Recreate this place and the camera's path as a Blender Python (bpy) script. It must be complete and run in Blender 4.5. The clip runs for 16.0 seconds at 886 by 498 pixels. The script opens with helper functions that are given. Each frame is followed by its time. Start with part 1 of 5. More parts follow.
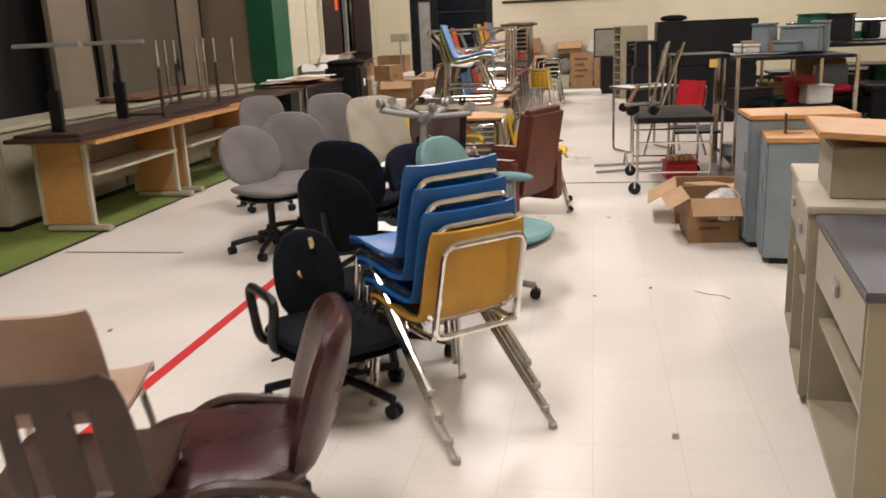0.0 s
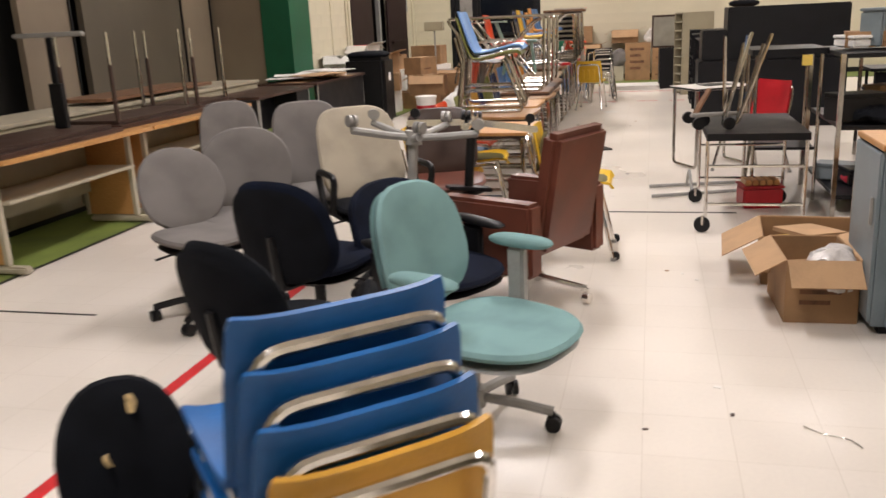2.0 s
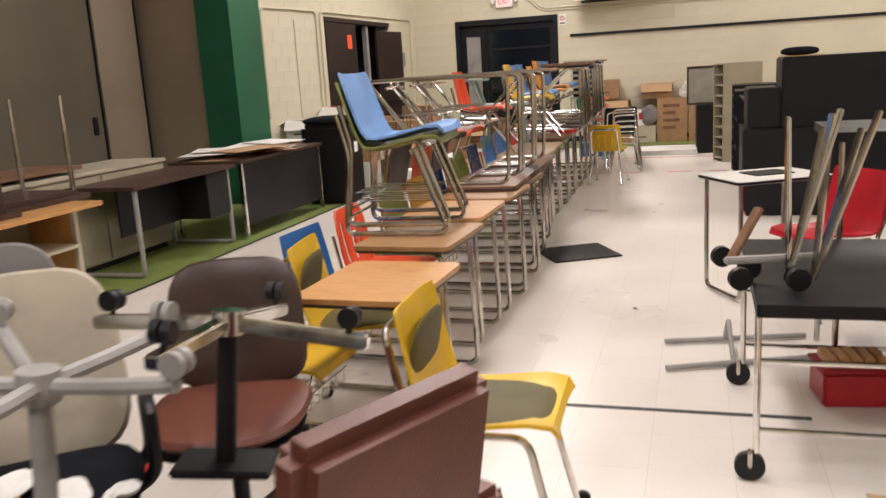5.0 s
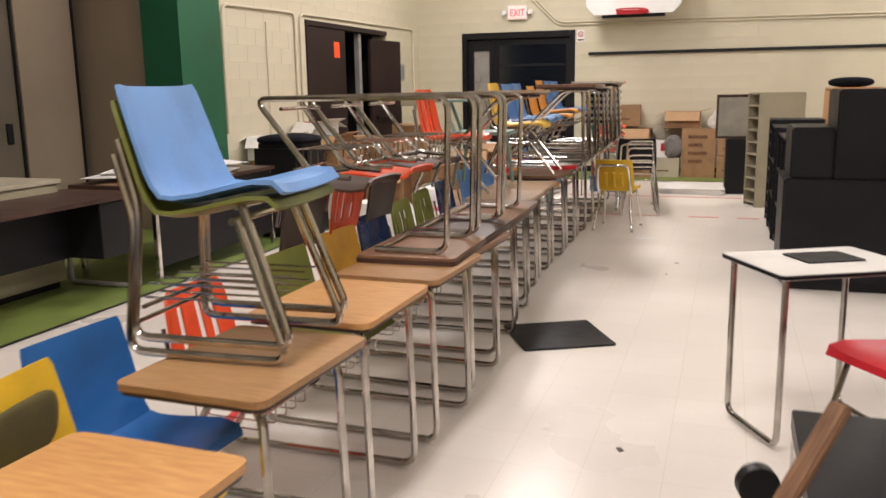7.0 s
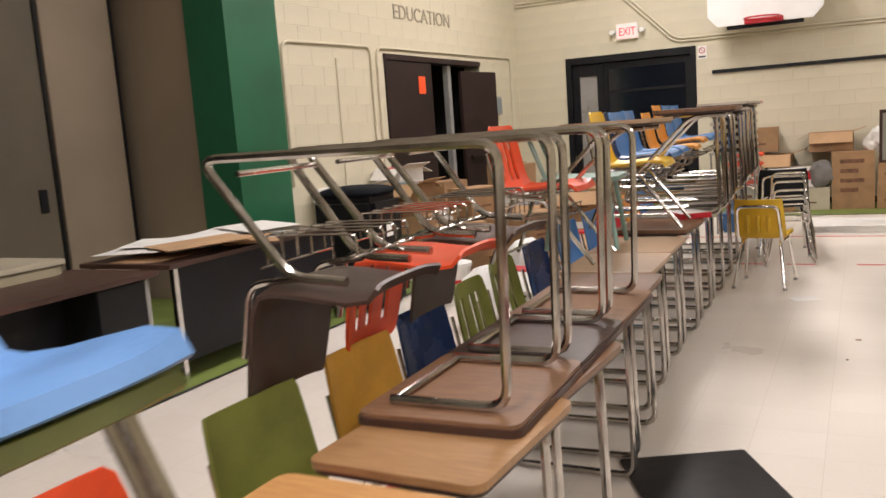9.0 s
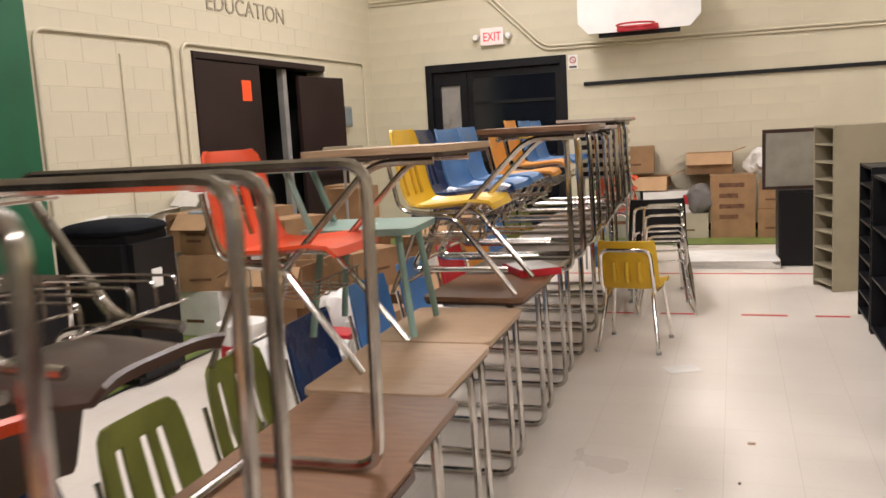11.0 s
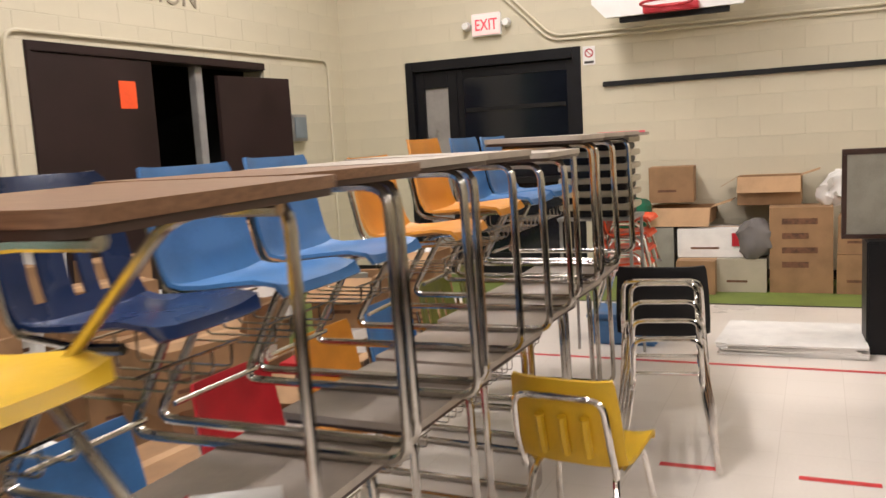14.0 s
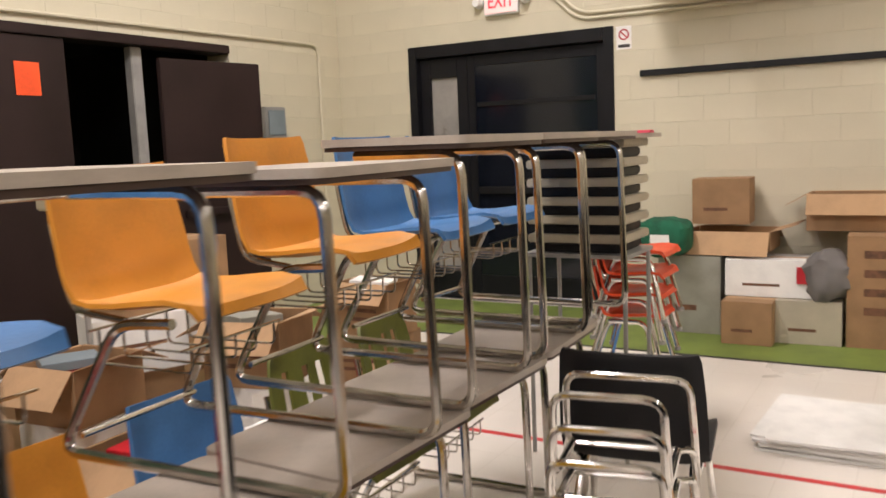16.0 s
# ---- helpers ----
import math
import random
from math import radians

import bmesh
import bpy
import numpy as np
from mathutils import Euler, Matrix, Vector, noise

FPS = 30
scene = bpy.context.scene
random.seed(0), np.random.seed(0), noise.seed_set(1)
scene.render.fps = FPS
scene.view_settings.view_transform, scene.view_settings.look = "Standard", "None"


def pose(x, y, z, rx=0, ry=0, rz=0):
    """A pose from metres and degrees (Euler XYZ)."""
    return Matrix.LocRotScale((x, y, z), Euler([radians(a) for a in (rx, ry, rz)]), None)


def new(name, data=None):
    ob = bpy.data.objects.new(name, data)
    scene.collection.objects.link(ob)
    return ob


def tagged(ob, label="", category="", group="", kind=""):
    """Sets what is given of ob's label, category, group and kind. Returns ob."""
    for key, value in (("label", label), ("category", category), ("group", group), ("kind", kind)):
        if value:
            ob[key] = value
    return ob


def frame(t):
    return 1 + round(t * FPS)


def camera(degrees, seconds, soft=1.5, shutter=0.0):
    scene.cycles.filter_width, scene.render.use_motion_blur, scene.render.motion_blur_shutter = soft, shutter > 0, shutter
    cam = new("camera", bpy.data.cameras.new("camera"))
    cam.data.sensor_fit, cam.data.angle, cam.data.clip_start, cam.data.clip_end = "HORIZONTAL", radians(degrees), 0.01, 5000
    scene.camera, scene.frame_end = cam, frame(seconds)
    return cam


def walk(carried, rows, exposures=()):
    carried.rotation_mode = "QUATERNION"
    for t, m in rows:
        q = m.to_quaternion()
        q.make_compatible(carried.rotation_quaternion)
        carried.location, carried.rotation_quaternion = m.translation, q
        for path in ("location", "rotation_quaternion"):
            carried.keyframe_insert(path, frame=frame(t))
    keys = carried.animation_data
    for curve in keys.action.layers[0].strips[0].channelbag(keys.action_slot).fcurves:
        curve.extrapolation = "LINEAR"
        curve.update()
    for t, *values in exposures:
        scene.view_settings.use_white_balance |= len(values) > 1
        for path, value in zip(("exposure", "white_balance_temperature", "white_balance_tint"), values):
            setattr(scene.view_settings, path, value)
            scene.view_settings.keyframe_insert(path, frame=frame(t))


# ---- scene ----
cam = camera(55.7, 16.0, shutter=0.5)
METRES, EYE, TILT, LEAN, TURN = 14.0, 1.45, -0.45, 0.0, 10.5
ROWS = [
    (0.0, 0.0, 0.0, 0.0, -0.63, -14.23, 2.49),
    (0.5, 0.0019, 0.0248, 0.0009, -2.11, -13.44, 3.31),
    (1.0, 0.0078, 0.0571, 0.001, 2.76, -13.24, 2.63),
    (1.5, 0.0114, 0.0846, -0.0, 5.15, -13.53, 2.16),
    (2.0, 0.0221, 0.1166, 0.0004, 3.04, -14.89, 2.63),
    (2.5, 0.0349, 0.1444, 0.0009, 2.51, -15.76, 1.4),
    (3.0, 0.0428, 0.1781, -0.0014, 2.86, -16.27, 0.41),
    (3.5, 0.0474, 0.207, 0.0006, 4.08, -17.02, 1.56),
    (4.0, 0.0564, 0.2353, 0.002, 8.05, -16.17, 1.79),
    (4.5, 0.0628, 0.2712, 0.0031, 6.07, -12.37, 3.54),
    (7.0, 0.0923, 0.4276, 0.0046, 8.17, -10.39, 0.84),
    (7.5, 0.0907, 0.4537, 0.0044, 13.15, -8.11, 1.43),
    (8.0, 0.0858, 0.4813, 0.0065, 14.22, -6.26, 2.69),
    (8.5, 0.0863, 0.5099, 0.005, 15.9, -7.52, 3.44),
    (9.0, 0.0879, 0.5391, 0.0059, 15.81, -7.77, 3.99),
    (9.5, 0.0879, 0.5697, 0.0074, 10.56, -7.43, 3.19),
    (10.0, 0.0923, 0.5985, 0.0056, 7.76, -7.78, 3.22),
    (12.5, 0.1251, 0.7567, 0.012, 9.81, -7.16, 2.84),
    (13.0, 0.1355, 0.7864, 0.0104, 9.43, -7.71, 2.76),
    (13.5, 0.1439, 0.8171, 0.0116, 12.23, -7.53, 2.59),
    (14.0, 0.1486, 0.8538, 0.0123, 13.46, -6.92, 3.12),
    (14.5, 0.1565, 0.8822, 0.0105, 13.74, -7.13, 2.94),
    (15.0, 0.1637, 0.9102, 0.0119, 15.36, -7.39, 1.7),
    (15.5, 0.1679, 0.9446, 0.0122, 16.33, -7.85, 2.15),
    (16.0, 0.176, 0.9768, 0.011, 19.48, -6.69, 2.19),
]
walk(cam, [(t, pose(0, 0, EYE, TILT, LEAN, TURN) @ pose(METRES * x, METRES * y, METRES * z, 90 + pitch, roll, yaw)) for t, x, y, z, yaw, pitch, roll in ROWS])

# ---- light: fluorescent fixtures under a closed ceiling ----
world = bpy.data.worlds.new("world")
world.use_nodes = True
world.node_tree.nodes["Background"].inputs[0].default_value = (0.9, 0.85, 0.75, 1)
world.node_tree.nodes["Background"].inputs[1].default_value = 0.006
scene.world = world
ROOM_L, ROOM_R, ROOM_N, ROOM_S, CEIL = -5.25, 8.0, 20.85, -3.0, 5.2
LAMPS = [(-1.4, 2.0), (-0.9, 7.4), (-2.0, 13.6), (-2.7, 17.9), (4.6, 1.5), (4.6, 7.5), (4.2, 13.0), (3.4, 18.6)]
LAMP_W = 152.0
scene.view_settings.exposure = 0.0


# ---- materials ----
def material(name, colour, rough=0.5, metal=0.0, vary=0.12, size=6.0, fine=90.0, bump=0.15, dark=None, spec=0.5):
    """A principled surface with blotches at one scale, grain at another, and a fine relief."""
    m = bpy.data.materials.new(name)
    m.use_nodes = True
    nt = m.node_tree
    b = nt.nodes["Principled BSDF"]
    co = nt.nodes.new("ShaderNodeTexCoord")
    big, small = nt.nodes.new("ShaderNodeTexNoise"), nt.nodes.new("ShaderNodeTexNoise")
    big.inputs["Scale"].default_value, small.inputs["Scale"].default_value = size, fine
    big.inputs["Detail"].default_value, small.inputs["Detail"].default_value = 5, 3
    ramp = nt.nodes.new("ShaderNodeValToRGB")
    lo = dark or tuple(c * (1 - vary * 1.6) for c in colour)
    hi = tuple(min(1, c * (1 + vary * 0.5)) for c in colour)
    ramp.color_ramp.elements[0].color, ramp.color_ramp.elements[1].color = (*lo, 1), (*hi, 1)
    ramp.color_ramp.elements[0].position, ramp.color_ramp.elements[1].position = 0.3, 0.6
    mix = nt.nodes.new("ShaderNodeMath")
    mix.operation = "MULTIPLY_ADD"
    mix.inputs[1].default_value = 0.25
    nt.links.new(co.outputs["Object"], big.inputs["Vector"])
    nt.links.new(co.outputs["Object"], small.inputs["Vector"])
    nt.links.new(small.outputs["Fac"], mix.inputs[0])
    nt.links.new(big.outputs["Fac"], mix.inputs[2])
    sub = nt.nodes.new("ShaderNodeMath")
    sub.operation = "SUBTRACT"
    sub.inputs[1].default_value = 0.125
    nt.links.new(mix.outputs[0], sub.inputs[0])
    nt.links.new(sub.outputs[0], ramp.inputs[0])
    nt.links.new(ramp.outputs[0], b.inputs["Base Color"])
    rr = nt.nodes.new("ShaderNodeMapRange")
    rr.inputs[3].default_value, rr.inputs[4].default_value = max(0.03, rough - 0.1), min(1, rough + 0.12)
    nt.links.new(big.outputs["Fac"], rr.inputs[0])
    nt.links.new(rr.outputs[0], b.inputs["Roughness"])
    b.inputs["Metallic"].default_value = metal
    b.inputs["Specular IOR Level"].default_value = spec
    if bump:
        bp = nt.nodes.new("ShaderNodeBump")
        bp.inputs["Strength"].default_value, bp.inputs["Distance"].default_value = bump, 0.004
        nt.links.new(small.outputs["Fac"], bp.inputs["Height"])
        nt.links.new(bp.outputs[0], b.inputs["Normal"])
    return m


def wood(name, a, c, rough=0.4, scale=9.0, stretch=(1, 14, 14)):
    """Grain drawn out along the local x axis."""
    m = bpy.data.materials.new(name)
    m.use_nodes = True
    nt = m.node_tree
    b = nt.nodes["Principled BSDF"]
    co, mp, no, ramp = (nt.nodes.new(k) for k in ("ShaderNodeTexCoord", "ShaderNodeMapping", "ShaderNodeTexNoise", "ShaderNodeValToRGB"))
    mp.inputs["Scale"].default_value = stretch
    no.inputs["Scale"].default_value, no.inputs["Detail"].default_value, no.inputs["Distortion"].default_value = scale, 8, 0.6
    ramp.color_ramp.elements[0].color, ramp.color_ramp.elements[1].color = (*a, 1), (*c, 1)
    ramp.color_ramp.elements[0].position, ramp.color_ramp.elements[1].position = 0.3, 0.68
    nt.links.new(co.outputs["Object"], mp.inputs[0])
    nt.links.new(mp.outputs[0], no.inputs["Vector"])
    nt.links.new(no.outputs["Fac"], ramp.inputs[0])
    nt.links.new(ramp.outputs[0], b.inputs["Base Color"])
    b.inputs["Roughness"].default_value = rough
    bp = nt.nodes.new("ShaderNodeBump")
    bp.inputs["Strength"].default_value, bp.inputs["Distance"].default_value = 0.1, 0.002
    nt.links.new(no.outputs["Fac"], bp.inputs["Height"])
    nt.links.new(bp.outputs[0], b.inputs["Normal"])
    return m


def floor_material():
    """Waxed vinyl tiles of 12 inches: faint seams, flecks, scuffs."""
    m = material("vinyl_tile", (0.76, 0.70, 0.63), 0.30, vary=0.05, size=0.9, fine=55, bump=0.03)
    nt = m.node_tree
    b = nt.nodes["Principled BSDF"]
    co, br, mx = nt.nodes.new("ShaderNodeTexCoord"), nt.nodes.new("ShaderNodeTexBrick"), nt.nodes.new("ShaderNodeMix")
    br.offset = 0.0
    for k, v in (("Scale", 1.0), ("Brick Width", 0.305), ("Row Height", 0.305), ("Mortar Size", 0.0012), ("Bias", 0.0)):
        br.inputs[k].default_value = v
    br.inputs["Color1"].default_value, br.inputs["Color2"].default_value = (1, 1, 1, 1), (0.965, 0.96, 0.95, 1)
    br.inputs["Mortar"].default_value = (0.8, 0.78, 0.74, 1)
    mx.data_type, mx.blend_type = "RGBA", "MULTIPLY"
    mx.inputs["Factor"].default_value = 1.0
    old = b.inputs["Base Color"].links[0].from_socket
    nt.links.new(co.outputs["Object"], br.inputs["Vector"])
    nt.links.new(old, mx.inputs[6])
    nt.links.new(br.outputs["Color"], mx.inputs[7])
    nt.links.new(mx.outputs[2], b.inputs["Base Color"])
    return m


def glow(name, colour, power):
    m = bpy.data.materials.new(name)
    m.use_nodes = True
    b = m.node_tree.nodes["Principled BSDF"]
    b.inputs["Base Color"].default_value = (*colour, 1)
    b.inputs["Emission Color"].default_value = (*colour, 1)
    b.inputs["Emission Strength"].default_value = power
    return m


FLOOR = floor_material()
PAINT = material("cream_wall_paint", (0.61, 0.555, 0.415), 0.55, vary=0.05, size=1.2, fine=120, bump=0.25)
MORTAR = material("painted_mortar", (0.585, 0.535, 0.40), 0.7, vary=0.05, size=2, fine=120, bump=0.3)
CEILING = material("ceiling_white", (0.72, 0.70, 0.64), 0.8, vary=0.06)
PANEL = material("partition_vinyl", (0.27, 0.21, 0.15), 0.55, vary=0.1, size=1.0, fine=150, bump=0.2)
GREYPANEL = material("stage_grey_panel", (0.12, 0.097, 0.068), 0.6, vary=0.12, size=1.0)
GREEN = material("green_paint", (0.008, 0.10, 0.045), 0.45, vary=0.12, size=2)
CARPET = material("green_turf_paint", (0.165, 0.215, 0.045), 0.6, vary=0.18, size=3, fine=60, bump=0.3)
BLACKLINE = material("black_line", (0.02, 0.02, 0.018), 0.5)
REDTAPE = material("red_tape", (0.62, 0.035, 0.04), 0.4, vary=0.1, size=14)
DOORBROWN = material("dark_brown_door", (0.024, 0.012, 0.011), 0.5, vary=0.2, size=2, spec=0.3)
BLACK = material("black_laminate", (0.006, 0.006, 0.008), 0.45, vary=0.2, size=5, spec=0.3)
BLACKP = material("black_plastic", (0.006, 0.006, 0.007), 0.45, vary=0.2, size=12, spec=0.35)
NAVY = material("navy_fabric", (0.007, 0.010, 0.022), 0.95, vary=0.25, size=8, fine=420, bump=0.6, spec=0.15)
BLACKFAB = material("black_fabric", (0.007, 0.008, 0.011), 0.95, vary=0.25, size=8, fine=420, bump=0.6, spec=0.15)
TEAL = material("teal_fabric", (0.20, 0.335, 0.335), 0.95, vary=0.12, size=5, fine=420, bump=0.6, spec=0.15)
GREYFAB = material("grey_fabric", (0.19, 0.175, 0.165), 0.95, vary=0.12, size=5, fine=420, bump=0.6, spec=0.15)
BEIGEFAB = material("beige_fabric", (0.42, 0.37, 0.29), 0.95, vary=0.12, size=5, fine=420, bump=0.6, spec=0.15)
FOAM = material("torn_foam", (0.62, 0.45, 0.22), 0.95, vary=0.3, size=25)
BROWNV = material("brown_vinyl", (0.135, 0.042, 0.026), 0.36, vary=0.2, size=5, fine=160, bump=0.3)
MAROON = material("maroon_leather", (0.045, 0.010, 0.012), 0.28, vary=0.25, size=6, fine=120, bump=0.4)
DKBROWN = material("dark_brown_plastic", (0.050, 0.027, 0.019), 0.4, vary=0.15, size=8)
CHROME = material("chrome", (0.82, 0.80, 0.77), 0.14, 1.0, vary=0.15, size=14, bump=0.0)
DULLCHROME = material("dull_chrome", (0.54, 0.51, 0.47), 0.17, 1.0, vary=0.16, size=9, bump=0.0)
GREYMETAL = material("grey_painted_metal", (0.34, 0.33, 0.31), 0.4, 0.2, vary=0.1, size=7)
SILVERP = material("silver_plastic", (0.33, 0.32, 0.30), 0.45, 0.0, vary=0.12, size=9)
BLUE = material("royal_blue_plastic", (0.006, 0.10, 0.32), 0.45, vary=0.12, size=6)
LBLUE = material("light_blue_plastic", (0.13, 0.27, 0.53), 0.42, vary=0.1, size=6)
MBLUE = material("medium_blue_plastic", (0.055, 0.17, 0.38), 0.36, vary=0.14, size=6)
NBLUE = material("navy_blue_plastic", (0.010, 0.026, 0.085), 0.26, vary=0.15, size=6)
YELLOW = material("yellow_plastic", (0.70, 0.43, 0.022), 0.36, vary=0.08, size=6)
MUSTARD = material("mustard_plastic", (0.52, 0.27, 0.025), 0.45, vary=0.12, size=6)
ORANGE = material("orange_plastic", (0.62, 0.25, 0.025), 0.42, vary=0.1, size=6)
REDORANGE = material("red_orange_plastic", (0.72, 0.075, 0.018), 0.38, vary=0.1, size=6)
RED = material("red_plastic", (0.48, 0.012, 0.022), 0.4, vary=0.12, size=6)
OLIVE = material("olive_plastic", (0.14, 0.15, 0.022), 0.45, vary=0.15, size=6)
OLIVEPAD = material("olive_vinyl_pad", (0.09, 0.075, 0.020), 0.6, vary=0.15, size=8)
MINT = material("mint_enamel", (0.22, 0.34, 0.29), 0.4, vary=0.12, size=7)
OAK = wood("oak_laminate", (0.42, 0.19, 0.060), (0.60, 0.33, 0.12))
BROWNOAK = wood("brown_oak_laminate", (0.27, 0.135, 0.055), (0.40, 0.23, 0.10))
WALNUT = wood("walnut_laminate", (0.13, 0.062, 0.032), (0.26, 0.14, 0.075))
TAN = wood("tan_laminate", (0.34, 0.22, 0.13), (0.47, 0.33, 0.21))
GREYTOP = material("grey_laminate", (0.43, 0.37, 0.31), 0.38, vary=0.14, size=4, fine=160, bump=0.05)
WHITETOP = material("white_laminate", (0.74, 0.71, 0.66), 0.35, vary=0.05)
DARKTOP = material("dark_walnut_laminate", (0.055, 0.026, 0.018), 0.42, vary=0.25, size=5)
CARD = material("cardboard", (0.32, 0.185, 0.09), 0.8, vary=0.14, size=5, fine=200)
CARDIN = material("cardboard_inside", (0.45, 0.28, 0.15), 0.85, vary=0.1, size=5)
WHITE = material("white_paper", (0.80, 0.78, 0.74), 0.6, vary=0.06, size=7, bump=0.05)
WHITEB = material("white_paint", (0.82, 0.81, 0.78), 0.4, vary=0.03)
GREENSHIRT = material("dark_green_cloth", (0.010, 0.10, 0.05), 0.9, vary=0.3, size=9)
REDCLOTH = material("red_cloth", (0.40, 0.012, 0.03), 0.9, vary=0.3, size=9)
BEIGEM = material("beige_steel", (0.33, 0.29, 0.20), 0.4, vary=0.08, size=4)
BEIGEL = material("pale_beige_steel", (0.45, 0.40, 0.30), 0.42, vary=0.08, size=4)
BLUEGREY = material("blue_grey_steel", (0.20, 0.24, 0.26), 0.4, vary=0.1, size=4)
DARKGREY = material("dark_grey_laminate", (0.075, 0.075, 0.08), 0.45, vary=0.12, size=5)
INK = material("dark_ink", (0.05, 0.045, 0.04), 0.7)
FADED = material("faded_stencil", (0.33, 0.285, 0.205), 0.7, vary=0.3, size=30)
PRINT = material("carton_print", (0.16, 0.075, 0.04), 0.8, vary=0.3, size=20)
PALETAN = material("pale_tan_plastic", (0.42, 0.29, 0.21), 0.5, vary=0.1, size=5)
PINK = material("pink_paper", (0.85, 0.10, 0.16), 0.6)
ORANGEP = material("orange_paper", (0.95, 0.10, 0.02), 0.6)
PLASTICBAG = material("clear_plastic_bag", (0.62, 0.58, 0.55), 0.22, vary=0.15, size=20, bump=0.5)
SCREEN = material("dark_glass", (0.006, 0.008, 0.013), 0.07, vary=0.1, bump=0.0)
# near-black base colour carries the shade of the spaces behind openings
VOID_SHADE = material("painted_void_shade", (0.012, 0.010, 0.009), 0.9)
YELLOWP = material("yellow_paper", (0.80, 0.58, 0.12), 0.7)
GREYBOARD = material("grey_board", (0.30, 0.29, 0.24), 0.7, vary=0.12)
SIGNRED = glow("exit_letters", (1.0, 0.03, 0.05), 0.9)
SIGNFACE = glow("exit_face", (1.0, 0.66, 0.62), 0.3)
TUBE_GLOW = glow("lamp_diffuser", (1.0, 0.93, 0.80), 6.0)


# ---- mesh helpers ----
def part(name, bm, mat, parent=None, label="", smooth=True, m=None):
    me = bpy.data.meshes.new(name)
    bmesh.ops.recalc_face_normals(bm, faces=bm.faces)
    bm.to_mesh(me)
    bm.free()
    if smooth:
        me.shade_smooth()
        me.set_sharp_from_angle(angle=radians(38))
    me.materials.append(mat)
    ob = new(name, me)
    if parent is not None:
        ob.parent = parent
    if m is not None:
        ob.matrix_basis = m
    if label:
        ob["label"] = label
    return ob


def thing(name, m, label, category, group="", kind=""):
    ob = new(name)
    ob.empty_display_size = 0.1
    ob.matrix_basis = m
    return tagged(ob, label, category, group, kind)


def solid(name, bm, mat, label, category="", group="", kind="", m=None, smooth=True):
    return tagged(part(name, bm, mat, None, "", smooth, m), label, category, group, kind)


def box(lo, hi, bevel=0.0, bm=None, m=None):
    bm = bm or bmesh.new()
    c = [(a + b) / 2 for a, b in zip(lo, hi)]
    s = [abs(b - a) for a, b in zip(lo, hi)]
    t = Matrix.Translation(c) @ Matrix.Diagonal((*s, 1))
    vs = bmesh.ops.create_cube(bm, size=1, matrix=(m @ t) if m else t)["verts"]
    if bevel:
        es = list({e for v in vs for e in v.link_edges})
        bmesh.ops.bevel(bm, geom=es, offset=bevel, segments=2, affect="EDGES", clamp_overlap=True)
    return bm


def slab(w, d, t, r=0.03, bm=None, z=0.0, bevel=0.004):
    """A board w by d with rounded corners, its top at z, centred."""
    bm = bm or bmesh.new()
    pts = []
    for sx, sy, a0 in ((1, 1, 0), (-1, 1, 90), (-1, -1, 180), (1, -1, 270)):
        for k in range(4):
            a = radians(a0 + 30 * k)
            pts.append((sx * (w / 2 - r) + r * math.cos(a), sy * (d / 2 - r) + r * math.sin(a), z - t))
    f = bm.faces.new([bm.verts.new(p) for p in pts])
    up = bmesh.ops.extrude_face_region(bm, geom=[f])
    bmesh.ops.translate(bm, vec=(0, 0, t), verts=[v for v in up["geom"] if isinstance(v, bmesh.types.BMVert)])
    return bm


def rounded(pts, r, n=4):
    """Polyline with its corners rounded."""
    pts = [Vector(p) for p in pts]
    out = [pts[0]]
    for a, b, c in zip(pts, pts[1:], pts[2:]):
        d1, d2 = a - b, c - b
        k = min(r, d1.length * 0.45, d2.length * 0.45)
        p, q = b + d1.normalized() * k, b + d2.normalized() * k
        for i in range(n + 1):
            t = i / n
            out.append(p * (1 - t) ** 2 + b * 2 * t * (1 - t) + q * t * t)
    return out + [pts[-1]]


def tube(pts, r=0.0125, bend=0.05, n=8, bm=None, closed=False):
    bm = bm or bmesh.new()
    path = rounded(pts, bend) if bend else [Vector(p) for p in pts]
    d = (path[1] - path[0]).normalized()
    side = d.orthogonal().normalized()
    rings = []
    for i, p in enumerate(path):
        a = path[max(0, i - 1)]
        b = path[min(len(path) - 1, i + 1)]
        d = (b - a).normalized()
        side = (side - d * side.dot(d)).normalized()
        up = d.cross(side)
        rings.append([bm.verts.new(p + (side * math.cos(2 * math.pi * k / n) + up * math.sin(2 * math.pi * k / n)) * r) for k in range(n)])
    for r0, r1 in zip(rings, rings[1:]):
        for k in range(n):
            bm.faces.new((r0[k], r0[(k + 1) % n], r1[(k + 1) % n], r1[k]))
    bm.faces.new(rings[0][::-1])
    bm.faces.new(rings[-1])
    return bm


def disc(r, h, at=(0, 0, 0), axis="Z", n=20, bm=None, r2=None):
    bm = bm or bmesh.new()
    rot = {"Z": Matrix(), "X": Matrix.Rotation(radians(90), 4, "Y"), "Y": Matrix.Rotation(radians(90), 4, "X")}[axis]
    bmesh.ops.create_cone(bm, cap_ends=True, segments=n, radius1=r, radius2=r if r2 is None else r2, depth=h, matrix=Matrix.Translation(at) @ rot)
    return bm


